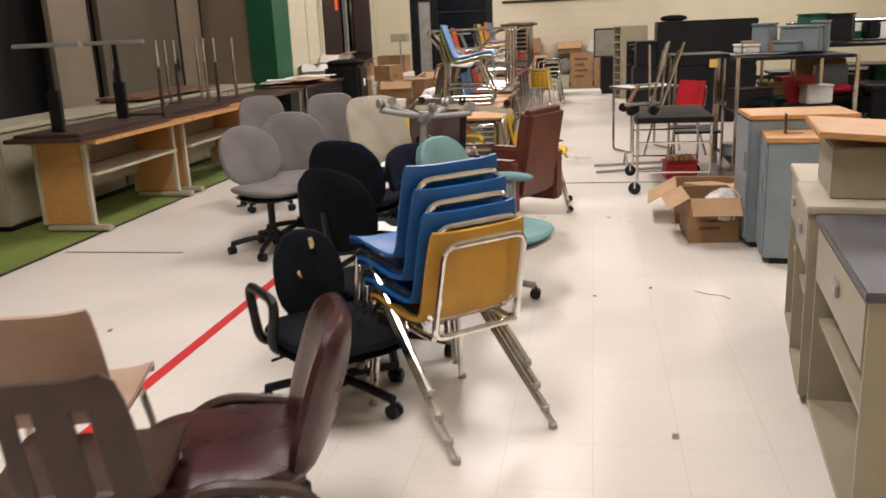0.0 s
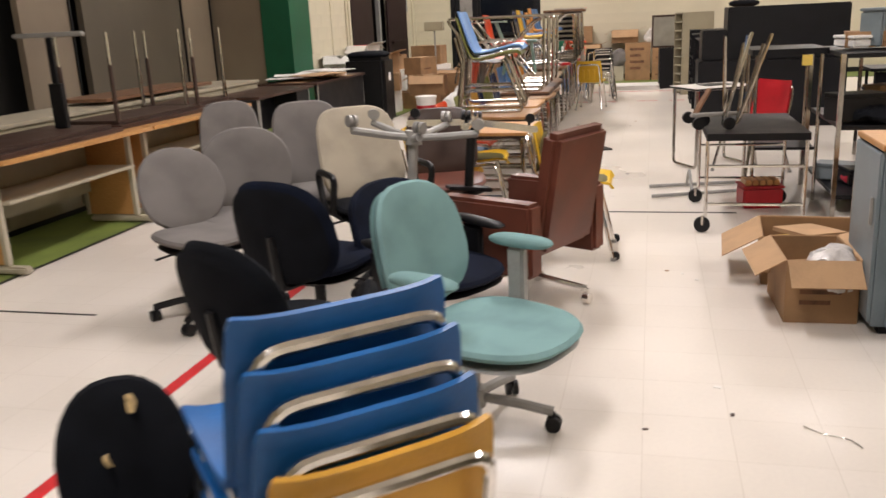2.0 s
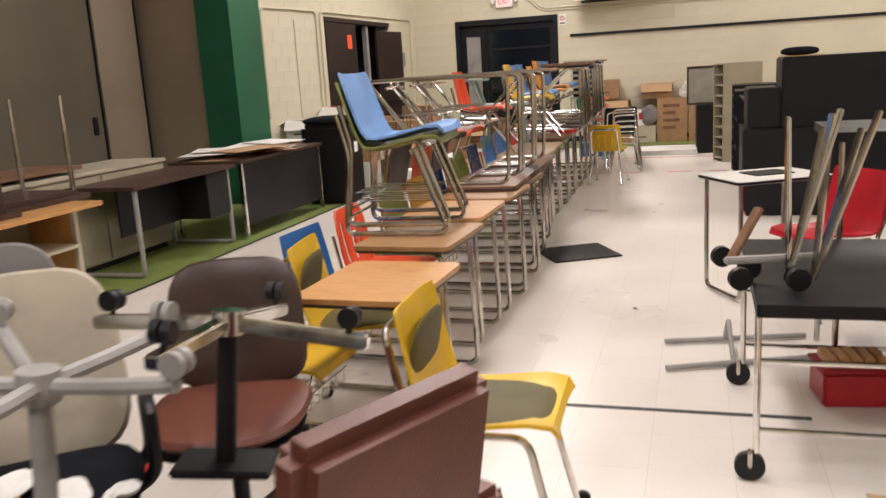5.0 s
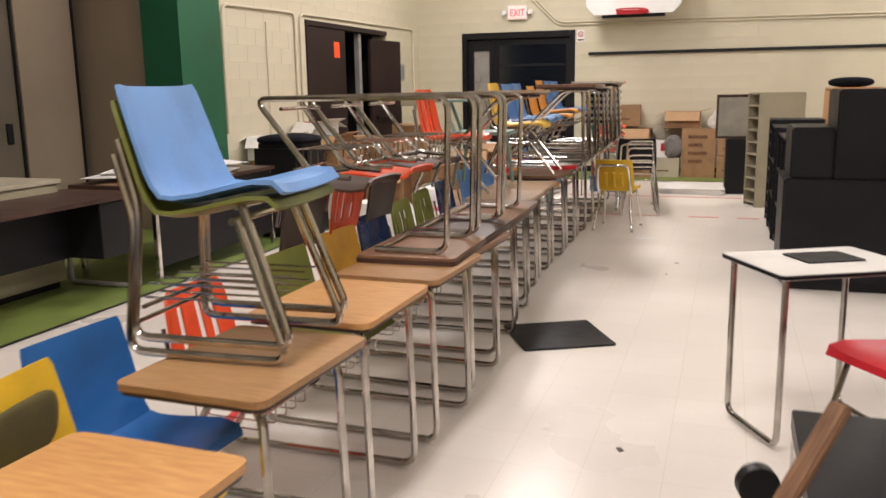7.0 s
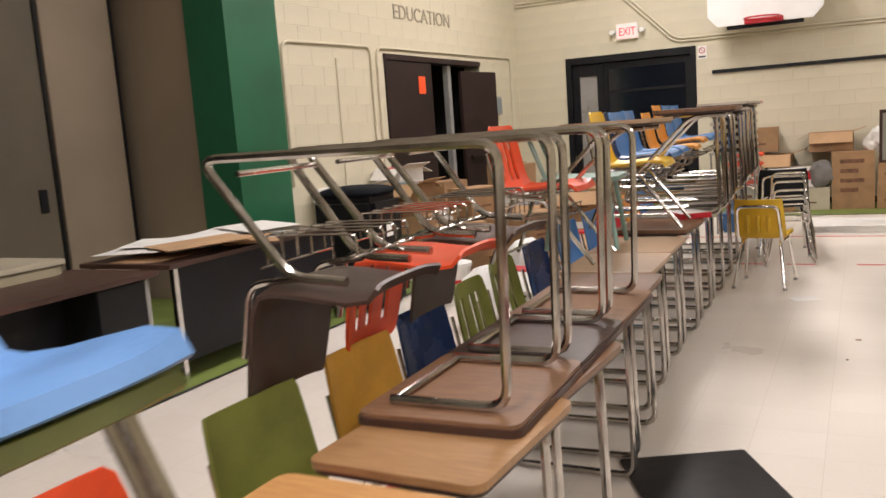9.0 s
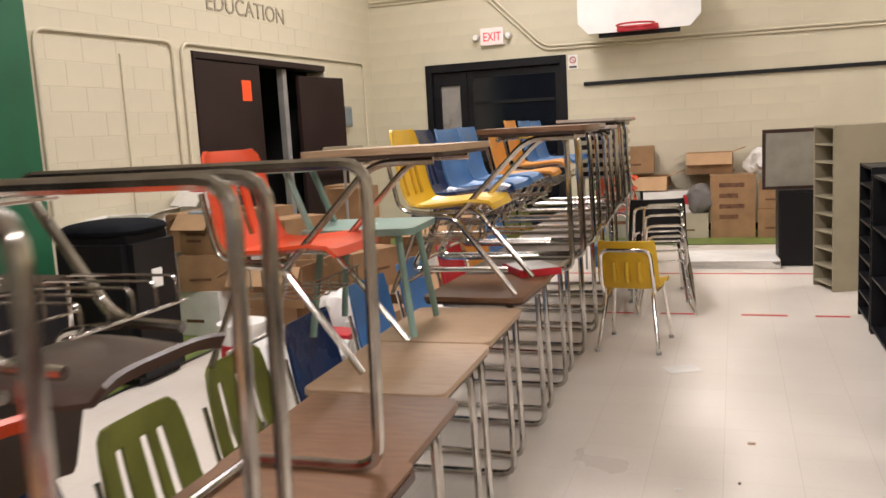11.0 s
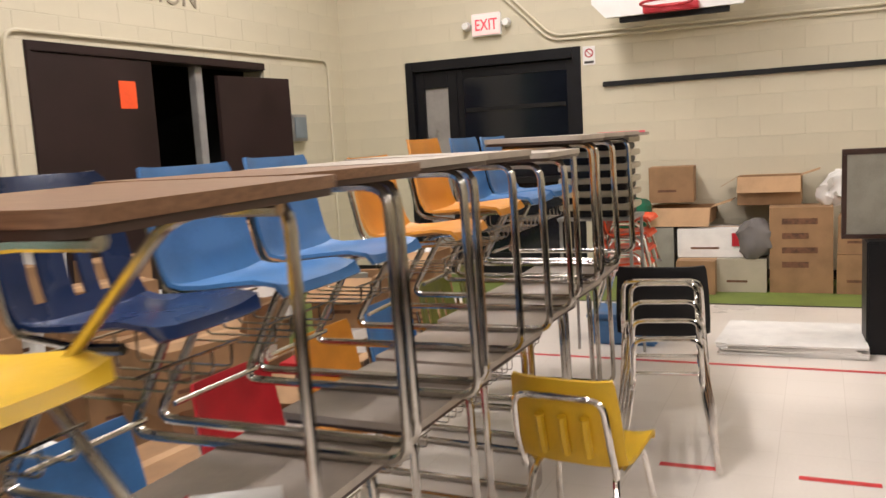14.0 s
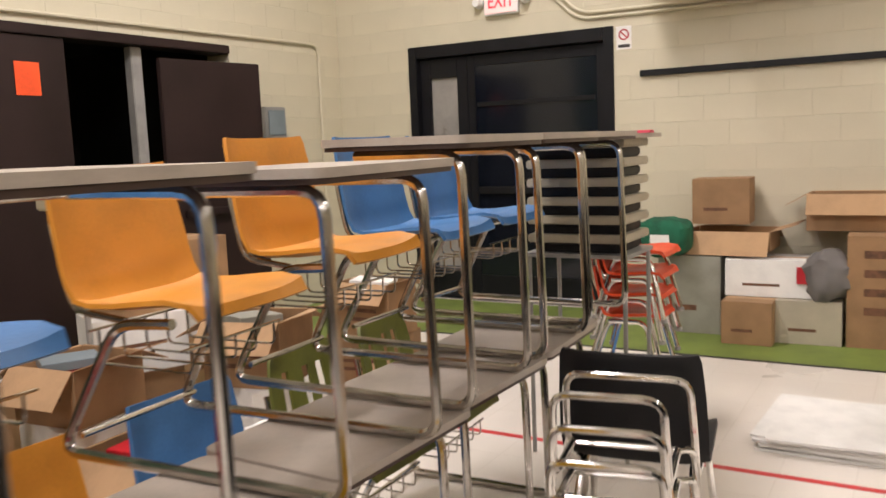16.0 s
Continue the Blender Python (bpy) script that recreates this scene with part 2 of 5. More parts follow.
def cushion(w, d, h, p=3.2, bend=0.0, dish=0.0, taper=0.0, n=26, q=2.4, bm=None):
    """A rounded pad: superellipse outline w (x) by d (y), thickness h, bent in y and dished on top."""
    bm = bm or bmesh.new()

    def pw(v, e):
        return math.copysign(abs(v) ** e, v)

    rows = 10
    rings = []
    for j in range(1, rows):
        ph = -math.pi / 2 + math.pi * j / rows
        cr, sz = pw(math.cos(ph), 2 / q), pw(math.sin(ph), 2 / q)
        ring = []
        for k in range(n):
            a = 2 * math.pi * k / n
            x, y = pw(math.cos(a), 2 / p) * w / 2 * cr, pw(math.sin(a), 2 / p) * d / 2 * cr
            y *= 1 - taper * x / (w / 2)
            z = sz * h / 2 + bend * (2 * y / d) ** 2 - (dish * (1 - min(1, (2 * x / w) ** 2 + (2 * y / d) ** 2)) if sz > 0 else 0)
            ring.append(bm.verts.new((x, y, z)))
        rings.append(ring)
    for r0, r1 in zip(rings, rings[1:]):
        for k in range(n):
            bm.faces.new((r0[k], r0[(k + 1) % n], r1[(k + 1) % n], r1[k]))
    bm.faces.new(rings[0][::-1])
    # cap with a centre
    c = bm.verts.new((0, 0, h / 2 - dish))
    for k in range(n):
        bm.faces.new((rings[-1][k], rings[-1][(k + 1) % n], c))
    return bm


def shell(profile, widths, thick=0.012, slots=False, cup=0.02, bm=None, cols=11):
    """A moulded seat: profile points (x, z) from the front lip up to the top of the back, a width for each."""
    bm = bm or bmesh.new()
    n = len(profile)
    grid = []
    for i, ((x, z), w) in enumerate(zip(profile, widths)):
        a, b = profile[max(0, i - 1)], profile[min(n - 1, i + 1)]
        tx, tz = b[0] - a[0], b[1] - a[1]
        ln = math.hypot(tx, tz)
        nx, nz = -tz / ln, tx / ln
        if nz < 0 and nx < 0:
            nx, nz = -nx, -nz
        row = []
        for k in range(cols):
            v = 2 * k / (cols - 1) - 1
            lift = cup * v ** 4
            row.append(bm.verts.new((x + abs(nx) * lift, v * w / 2, z + abs(nz) * lift)))
        grid.append(row)
    for i in range(n - 1):
        for k in range(cols - 1):
            if slots and n - 7 <= i <= n - 4 and k in (2, 5, 7):
                continue
            bm.faces.new((grid[i][k], grid[i][k + 1], grid[i + 1][k + 1], grid[i + 1][k]))
    bmesh.ops.recalc_face_normals(bm, faces=bm.faces)
    bmesh.ops.solidify(bm, geom=bm.faces[:], thickness=thick)
    return bm


def crumple(bm, amount, size=9.0, seed=0.0):
    """Push the points of a mesh about by noise, for cloth, paper and bags."""
    for v in bm.verts:
        p = v.co * size + Vector((seed, seed * 0.7, 3.1))
        v.co += noise.noise_vector(p) * amount + noise.noise_vector(p * 2.7) * amount * 0.5
    return bm


SEAT_CURVE = [(0.215, 0.425), (0.205, 0.445), (0.15, 0.452), (0.07, 0.445), (-0.02, 0.435), (-0.10, 0.432), (-0.155, 0.445), (-0.185, 0.49),
              (-0.200, 0.54), (-0.212, 0.60), (-0.224, 0.66), (-0.236, 0.72), (-0.246, 0.77), (-0.252, 0.79)]
SEAT_WIDE = [0.36, 0.40, 0.41, 0.41, 0.41, 0.41, 0.41, 0.41, 0.405, 0.40, 0.39, 0.375, 0.35, 0.30]
BOX_WIDE = [0.40, 0.42, 0.43, 0.43, 0.43, 0.43, 0.43, 0.43, 0.43, 0.425, 0.42, 0.41, 0.40, 0.385]


def seat_shell(parent, mat, x=0.0, z=0.0, slots=False, scale=1.0, label="", recline=0.0):
    ca, sa = math.cos(radians(recline)), math.sin(radians(recline))
    turned = [(0.1 + (px - 0.1) * ca - (pz - 0.43) * sa, 0.43 + (px - 0.1) * sa + (pz - 0.43) * ca) for px, pz in SEAT_CURVE]
    prof = [(x + px * scale, z + pz * scale) for px, pz in turned]
    return part("seat", shell(prof, [w * scale for w in (SEAT_WIDE if slots else BOX_WIDE)], slots=slots), mat, parent, label)


# ---- setting ----
def structure(name, bm, mat, label, smooth=False):
    return solid(name, bm, mat, label, kind="structure", smooth=smooth)


floor = structure("floor", box((-9, ROOM_S - 0.3, -0.2), (ROOM_R + 0.3, ROOM_N + 3, 0)), FLOOR, "waxed off-white vinyl tile gymnasium floor")
ceiling = structure("ceiling", box((-9, ROOM_S - 0.3, CEIL), (ROOM_R + 0.3, ROOM_N + 0.3, CEIL + 0.2)), CEILING, "plain pale gymnasium ceiling")
bm = box((ROOM_L - 0.65, ROOM_N, 0), (-4.42, ROOM_N + 0.25, CEIL))
box((-2.39, ROOM_N, 0), (ROOM_R, ROOM_N + 0.25, CEIL), bm=bm)
box((-4.42, ROOM_N, 2.42), (-2.39, ROOM_N + 0.25, CEIL), bm=bm)
wall_north = structure("wall_north", bm, MORTAR, "cream painted concrete block end wall")
bm = box((ROOM_L - 0.25, 14.4, 0), (ROOM_L, 16.47, CEIL))
box((ROOM_L - 0.25, 19.3, 0), (ROOM_L, ROOM_N, CEIL), bm=bm)
box((ROOM_L - 0.25, 16.47, 2.40), (ROOM_L, 19.3, CEIL), bm=bm)
wall_west = structure("wall_west", bm, MORTAR, "cream painted concrete block side wall")
structure("wall_east", box((ROOM_R, ROOM_S, 0), (ROOM_R + 0.25, ROOM_N + 0.25, CEIL)), PAINT, "cream painted side wall")
structure("wall_south", box((-9, ROOM_S - 0.25, 0), (ROOM_R + 0.25, ROOM_S, CEIL)), PAINT, "cream painted wall")

# stage side: folding partition panels, green column
structure("green_column", box((-5.66, 13.64, 0), (-5.20, 14.395, CEIL)), GREEN, "deep green painted column beside the stage")
structure("stage_return", box((-6.85, 13.68, 0), (-5.665, 13.9, CEIL)), PANEL, "beige painted return wall beside the stage")
# stage opening's darkness is painted on: this wall is coloured near-black
structure("wall_stage", box((-7.0, ROOM_S, 0), (-6.85, 13.67, CEIL)), VOID_SHADE, "near-black wall painted as the shade behind the stage partition")
edges = [(-2.9, 0.4, GREYPANEL), (0.45, 2.9, GREYPANEL), (9.45, 10.28, PANEL), (10.5, 12.68, GREYPANEL), (12.72, 13.5, PANEL)]
for a, b, mt in edges:
    p = thing("partition_panel", pose(-6.45, (a + b) / 2, 0), "tall beige vinyl folding partition panel" if mt is PANEL else "tall dull grey folding partition panel", "partition", "stage partition panels", "structure")
    part("panel", box((-0.04, -(b - a) / 2, 0.03), (0.04, (b - a) / 2, CEIL - 0.02), 0.006), mt, p)
    part("edge_trim", box((0.042, (b - a) / 2 - 0.03, 0.03), (0.062, (b - a) / 2 - 0.002, CEIL - 0.02), 0.004), BLACKP, p)
    if mt is GREYPANEL:
        part("handle_plate", box((0.042, (b - a) / 2 - 0.2, 1.0), (0.056, (b - a) / 2 - 0.12, 1.2), 0.004), BLACKP, p)

# painted green border with black edging
structure("floor_border_west", box((-6.84, ROOM_S, 0.0005), (-3.87, 20.85, 0.004)), CARPET, "green painted floor border")
structure("floor_border_north", box((-3.865, 19.57, 0.0005), (ROOM_R, 20.84, 0.004)), CARPET, "green painted floor border")
structure("border_line_west", box((-3.87, ROOM_S, 0.0045), (-3.835, 19.6, 0.0055)), BLACKLINE, "black line along the green floor border")
structure("border_line_north", box((-3.83, 19.54, 0.0005), (ROOM_R, 19.567, 0.0055)), BLACKLINE, "black line along the green floor border")
for i, (x0, y0, x1, y1, mt) in enumerate([(-3.78, 5.32, -2.86, 5.34, BLACKLINE), (-0.95, 7.855, 0.62, 7.885, BLACKLINE),
                                          (-0.21, 15.87, 0.11, 15.91, REDTAPE), (-0.80, 15.87, -0.54, 15.91, REDTAPE), (-1.35, 15.87, -1.0, 15.91, REDTAPE), (0.3, 15.87, 0.53, 15.91, REDTAPE),
                                          (-3.0, 17.62, 2.5, 17.66, REDTAPE), (-1.955, -1.0, -1.895, 12.3, REDTAPE)]):
    solid("floor_tape", box((x0, y0, 0.0005), (x1, y1, 0.0022)), mt, "red court line tape stuck to the floor" if mt is REDTAPE else "black line strip on the floor", "floor tape", "court lines", "structure", smooth=False)

# fixtures under the ceiling
for x, y in LAMPS:
    f = thing("ceiling_light", pose(x, y, CEIL - 0.12), "long fluorescent ceiling light with a white diffuser", "ceiling light", "ceiling lights")
    part("housing", box((-0.32, -1.22, 0.0), (0.32, 1.22, 0.12), 0.01), WHITEB, f)
    part("diffuser", box((-0.29, -1.19, -0.02), (0.29, 1.19, -0.001), 0.005), TUBE_GLOW, f)
    L = bpy.data.lights.new("fluorescent", "AREA")
    L.shape, L.size, L.size_y, L.energy, L.color = "RECTANGLE", 0.6, 2.4, LAMP_W * (0.75 if x > 3 else 1.08 if y < 5 else 1.0), (1.0, 0.93, 0.95)
    o = new("fluorescent_lamp", L)
    o.matrix_basis = pose(x, y, CEIL - 0.16)


# ---- doors, signs and fittings on the walls ----
def text_mesh(body, size, extrude=0.004):
    cu = bpy.data.curves.new("lettering", "FONT")
    cu.body, cu.size, cu.extrude = body, size, extrude
    ob = new("lettering", cu)
    bpy.context.view_layer.update()
    me = bpy.data.meshes.new_from_object(ob.evaluated_get(bpy.context.evaluated_depsgraph_get()))
    bpy.data.objects.remove(ob)
    return me


def lettering(name, body, size, m, mat, label, wide=None, parent=None):
    me = text_mesh(body, size)
    me.materials.append(mat)
    ob = new(name, me)
    if wide:
        w = max(v.co.x for v in me.vertices) - min(v.co.x for v in me.vertices)
        for v in me.vertices:
            v.co.x *= wide / w
    ob.matrix_basis = m
    if parent is not None:
        ob.parent = parent
        return ob
    return tagged(ob, label, "lettering", kind="structure")


lettering("wall_lettering", "EXERCISE", 0.25, pose(ROOM_L + 0.008, 16.75, 3.22, 90, 0, 90), FADED, "faded dark stencilled word on the wall", 1.3)
lettering("wall_lettering", "EDUCATION", 0.25, pose(ROOM_L + 0.008, 16.78, 2.83, 90, 0, 90), FADED, "faded dark stencilled word on the wall", 1.55)

# brown double door standing open
d = thing("door_1", pose(ROOM_L, 16.47, 0), "dark brown steel double door with one leaf ajar", "door", kind="structure")
part("frame", box((-0.2, 0.0, 2.33), (0.02, 2.83, 2.40), 0.006, box((-0.2, 0.0, 0), (0.02, 0.06, 2.33), 0.006)), DOORBROWN, d)
leaf = part("leaf", box((-0.05, 0.065, 0.01), (0.0, 1.25, 2.325), 0.005), DOORBROWN, d)
part("mullion", box((-0.14, 1.86, 0.0), (-0.06, 1.96, 2.325), 0.006), GREYMETAL, d, "pale grey steel mullion")
leaf2 = part("leaf", box((0.0, 0.0, 0.01), (0.05, 0.98, 2.24), 0.005), DOORBROWN, d, m=pose(0.02, 2.02, 0, 0, 0, -7))
part("push_bar", box((0.05, 0.12, 1.0), (0.10, 0.86, 1.06), 0.01), DOORBROWN, leaf2)
part("notice", box((0.002, 0.86, 1.93), (0.006, 1.04, 2.15)), ORANGEP, d, "bright orange paper notice")
# added shell behind the doorway; the room's shade is in its colour
structure("vestibule_west", box((-7.6, 16.2, 0.01), (-7.5, 19.6, 2.6), bm=box((-7.5, 19.45, 0.01), (-5.51, 19.55, 2.6), bm=box((-7.5, 16.25, 0.01), (-5.51, 16.35, 2.6), bm=box((-7.5, 16.36, 2.5), (-5.51, 19.44, 2.6))))), VOID_SHADE, "near-black shell painted as the dark room behind the brown door")
t = thing("fire_alarm_box", pose(ROOM_L, 19.75, 1.75), "small grey metal wall box beside the door", "wall box")
part("box", box((0.002, -0.14, -0.14), (0.09, 0.14, 0.14), 0.01), GREYMETAL, t)
part("cover", box((0.092, -0.11, -0.11), (0.10, 0.11, 0.11), 0.004), BLUEGREY, t)

# black glazed double door in the end wall
d = thing("door_2", pose(-4.42, ROOM_N, 0), "black framed glazed double door with drawn blind", "door", kind="structure")
fr = box((0.0, -0.015, 0), (0.09, 0.2, 2.42), 0.006)
box((1.94, -0.015, 0), (2.03, 0.2, 2.42), 0.006, fr)
box((0.092, -0.015, 2.31), (1.938, 0.2, 2.42), 0.006, fr)
part("frame", fr, BLACK, d)
lf = part("leaf_frame", box((0.095, 0.05, 0.01), (0.20, 0.10, 2.30), 0.004, box((0.49, 0.05, 0.01), (0.60, 0.10, 2.30), 0.004, box((0.201, 0.05, 2.12), (0.489, 0.10, 2.30), 0.004, box((0.201, 0.05, 0.01), (0.489, 0.10, 0.30), 0.004)))), BLACK, d)
# opaque filler: the lit beige beyond this leaf is put into its colour
part("pane", box((0.201, 0.08, 0.301), (0.489, 0.088, 2.119)), material("lit_view_pane", (0.30, 0.28, 0.26), 0.3, bump=0.05), lf, "pale opaque pane coloured as the lit view beyond")
rf = part("leaf_frame", box((0.605, 0.05, 0.01), (0.68, 0.10, 2.30), 0.004, box((1.86, 0.05, 0.01), (1.935, 0.10, 2.30), 0.004, box((0.681, 0.05, 2.2), (1.859, 0.10, 2.30), 0.004, box((0.681, 0.05, 0.01), (1.859, 0.10, 0.25), 0.004)))), BLACK, d)
part("pane", box((0.681, 0.06, 0.251), (1.859, 0.066, 2.199)), SCREEN, rf, "dark reflecting glass")
part("push_bar", box((0.7, 0.02, 1.02), (1.84, 0.05, 1.09), 0.008), BLACKP, rf)
part("rail", box((0.7, 0.045, 1.83), (1.84, 0.058, 1.87)), BLACKP, rf)
# added passage shell, coloured near-black so it reads as unlit
structure("vestibule_north", box((-4.7, ROOM_N + 1.6, 0.01), (-2.1, ROOM_N + 1.7, 2.6), bm=box((-4.8, ROOM_N + 0.26, 0.01), (-4.71, ROOM_N + 1.7, 2.6), bm=box((-2.09, ROOM_N + 0.26, 0.01), (-2.0, ROOM_N + 1.7, 2.6), bm=box((-4.7, ROOM_N + 0.26, 2.5), (-2.1, ROOM_N + 1.59, 2.6))))), VOID_SHADE, "near-black shell painted as the dark passage behind the glazed door")

e = thing("exit_sign", pose(-3.40, ROOM_N, 2.74), "lit red and white exit sign with two emergency lamps", "exit sign")
part("housing", box((-0.165, -0.06, -0.12), (0.165, -0.002, 0.12), 0.008), WHITEB, e)
part("face", box((-0.15, -0.066, -0.105), (0.15, -0.061, 0.105)), SIGNFACE, e)
lettering("letters", "EXIT", 0.17, pose(-0.125, -0.070, -0.06, 90, 0, 0), SIGNRED, "", 0.25, e)
for s in (-1, 1):
    part("emergency_lamp", disc(0.05, 0.07, (s * 0.23, -0.06, 0.0), "Y", 16, r2=0.035), WHITEB, e)
    part("bracket", box((s * 0.165, -0.04, -0.015), (s * 0.2, -0.002, 0.015), 0.003), GREYMETAL, e)
n = thing("no_smoking_sign", pose(-2.30, ROOM_N, 2.32), "small white wall sign with a red ring", "sign")
part("plate", box((-0.065, -0.006, -0.10), (0.065, -0.002, 0.09), 0.001), WHITE, n)
ring = bmesh.new()
tube([(0.04 * math.cos(a * math.pi / 8), -0.008, 0.02 + 0.04 * math.sin(a * math.pi / 8)) for a in range(17)], 0.006, 0, 6, ring)
tube([(-0.028, -0.008, 0.048), (0.028, -0.008, -0.008)], 0.005, 0, 6, ring)
part("ring", ring, RED, n)
part("caption", box((-0.05, -0.008, -0.085), (0.05, -0.0065, -0.06)), INK, n)

# basketball backboard
b = thing("basketball_backboard", pose(-1.375, ROOM_N, 2.6), "white fan-shaped basketball backboard with a red rim", "basketball hoop")
bm = bmesh.new()
pts = [(-0.62, 0.0), (0.62, 0.0), (0.75, 0.14), (0.75, 0.42)]
pts += [(0.75 * math.cos(radians(a)), 0.42 + 0.46 * math.sin(radians(a))) for a in range(20, 161, 14)] + [(-0.75, 0.42), (-0.75, 0.14)]
f = bm.faces.new([bm.verts.new((x, -0.55, z)) for x, z in pts])
up = bmesh.ops.extrude_face_region(bm, geom=[f])
bmesh.ops.translate(bm, vec=(0, 0.05, 0), verts=[v for v in up["geom"] if isinstance(v, bmesh.types.BMVert)])
part("board", bm, WHITEB, b)
for x in (-0.42, 0.42):
    part("bracket", tube([(x, -0.49, 0.8), (x, -0.02, 0.95)], 0.02, 0, 8), BLACKP, b)
    part("bracket", tube([(x, -0.49, 0.1), (x, -0.02, 0.1)], 0.02, 0, 8), BLACKP, b)
part("support_rail", box((-0.5, -0.49, -0.05), (0.5, -0.43, 0.02), 0.005), BLACKP, b)
part("rim", tube([(0.225 * math.cos(a * math.pi / 12), -0.86 + 0.225 * math.sin(a * math.pi / 12), 0.04) for a in range(25)], 0.012, 0, 8), RED, b)
part("rim_plate", box((-0.25, -0.64, -0.01), (0.25, -0.551, 0.06), 0.008), RED, b)

for (pts, r) in [([(-5.2, ROOM_N - 0.02, 3.37), (-3.5, ROOM_N - 0.02, 3.37), (-2.68, ROOM_N - 0.02, 2.55), (ROOM_R, ROOM_N - 0.02, 2.46)], 0.014),
                 ([(-5.2, ROOM_N - 0.02, 3.32), (-3.53, ROOM_N - 0.02, 3.32), (-2.70, ROOM_N - 0.02, 2.505), (ROOM_R, ROOM_N - 0.02, 2.41)], 0.014),
                 ([(ROOM_L + 0.02, 14.48, 1.0), (ROOM_L + 0.02, 14.48, 2.43), (ROOM_L + 0.02, 16.16, 2.46), (ROOM_L + 0.02, 16.16, 0.1)], 0.016),
                 ([(ROOM_L + 0.02, 16.30, 0.1), (ROOM_L + 0.02, 16.30, 2.46), (ROOM_L + 0.02, 20.5, 2.50), (ROOM_L + 0.02, 20.5, 0.1)], 0.016)]:
    solid("conduit", tube(pts, r, 0.12), PAINT, "painted steel conduit pipe along the wall", "conduit", "wall conduits")
solid("wall_track", box((ROOM_L + 0.001, 15.43, 0.9), (ROOM_L + 0.02, 15.47, 2.3), 0.003), PAINT, "cream painted slotted metal wall track", "shelf track")
solid("hanging_rail", box((-2.16, ROOM_N - 0.04, 1.985), (4.2, ROOM_N - 0.003, 2.035), 0.005), BLACKP, "long black display rail fixed to the wall", "wall rail")
solid("baseboard", box((-2.3, ROOM_N - 0.015, 0.006), (ROOM_R, ROOM_N - 0.001, 0.1), 0.003, box((-5.2, ROOM_N - 0.015, 0.006), (-4.45, ROOM_N - 0.001, 0.1), 0.003)), BLACKP, "black rubber baseboard", kind="structure")


# ---- seating ----
def combo(m, seat, top, slots=False, metal=DULLCHROME, group="student desks in the row", label="", topname="", basket=True, arm=False, back=0.66, under=None):
    """A desk and seat on one sled frame; +x is the way the pupil faces."""
    H = 0.722
    lab = label or "student desk with attached plastic seat on a chrome sled frame"
    c = thing("student_desk", m, lab, "school desk", group)
    part("desktop", slab(0.46, 0.585, 0.02, 0.035, z=H), top, c)
    part("underside", slab(0.45, 0.575, 0.012, 0.035, z=H - 0.0205), under or DKBROWN, c)
    if arm:
        for y in (-0.19, 0.19):
            part("arm_tube", tube([(-0.36, y, 0.345), (-0.03, y, H - 0.046), (0.17, y, H - 0.046)], 0.0125, 0.07), metal, c)
            part("front_leg", tube([(-0.56, y * 0.9, 0.362), (-0.36, y, 0.345), (-0.10, y * 1.1, 0.013)], 0.0125, 0.03), metal, c)
            part("rear_leg", tube([(-0.36, y * 0.9, 0.365), (-0.52, y * 0.9, 0.362), (-0.66, y * 1.1, 0.013)], 0.0125, 0.03), metal, c)
    for y in () if arm else (-0.205, 0.205):
        part("side_frame", tube([(-0.16, y, H - 0.046), (0.17, y, H - 0.046), (0.185, y, 0.0145), (-back, y, 0.0145), (-0.46, y * 0.9, 0.355), (-0.28, y * 0.9, 0.365)], 0.014, 0.06), metal, c)
    part("cross_bar", tube([(-0.15, -0.205, H - 0.046), (-0.15, 0.205, H - 0.046)], 0.011, 0, 8), metal, c)
    part("cross_bar", tube([(-0.60, -0.195, 0.06), (-0.60, 0.195, 0.06)], 0.009, 0, 8), metal, c)
    prof = seat_shell(c, seat, -0.42, -0.055, slots)
    for y in (-0.17, 0.17):
        part("back_support", tube([(-0.44, y, 0.36), (-0.618, y, 0.38), (-0.664, y, 0.60)], 0.010, 0.05), metal, c)
    if basket:
        bm = bmesh.new()
        for k in range(5):
            y = -0.15 + 0.075 * k
            tube([(-0.56, y, 0.33), (-0.56, y, 0.24), (-0.26, y, 0.24), (-0.26, y, 0.30)], 0.0035, 0.02, 5, bm)
        tube([(-0.56, -0.18, 0.33), (-0.56, 0.18, 0.33)], 0.004, 0, 5, bm)
        tube([(-0.26, -0.18, 0.30), (-0.26, 0.18, 0.30)], 0.004, 0, 5, bm)
        part("wire_basket", bm, metal, c)
    return c


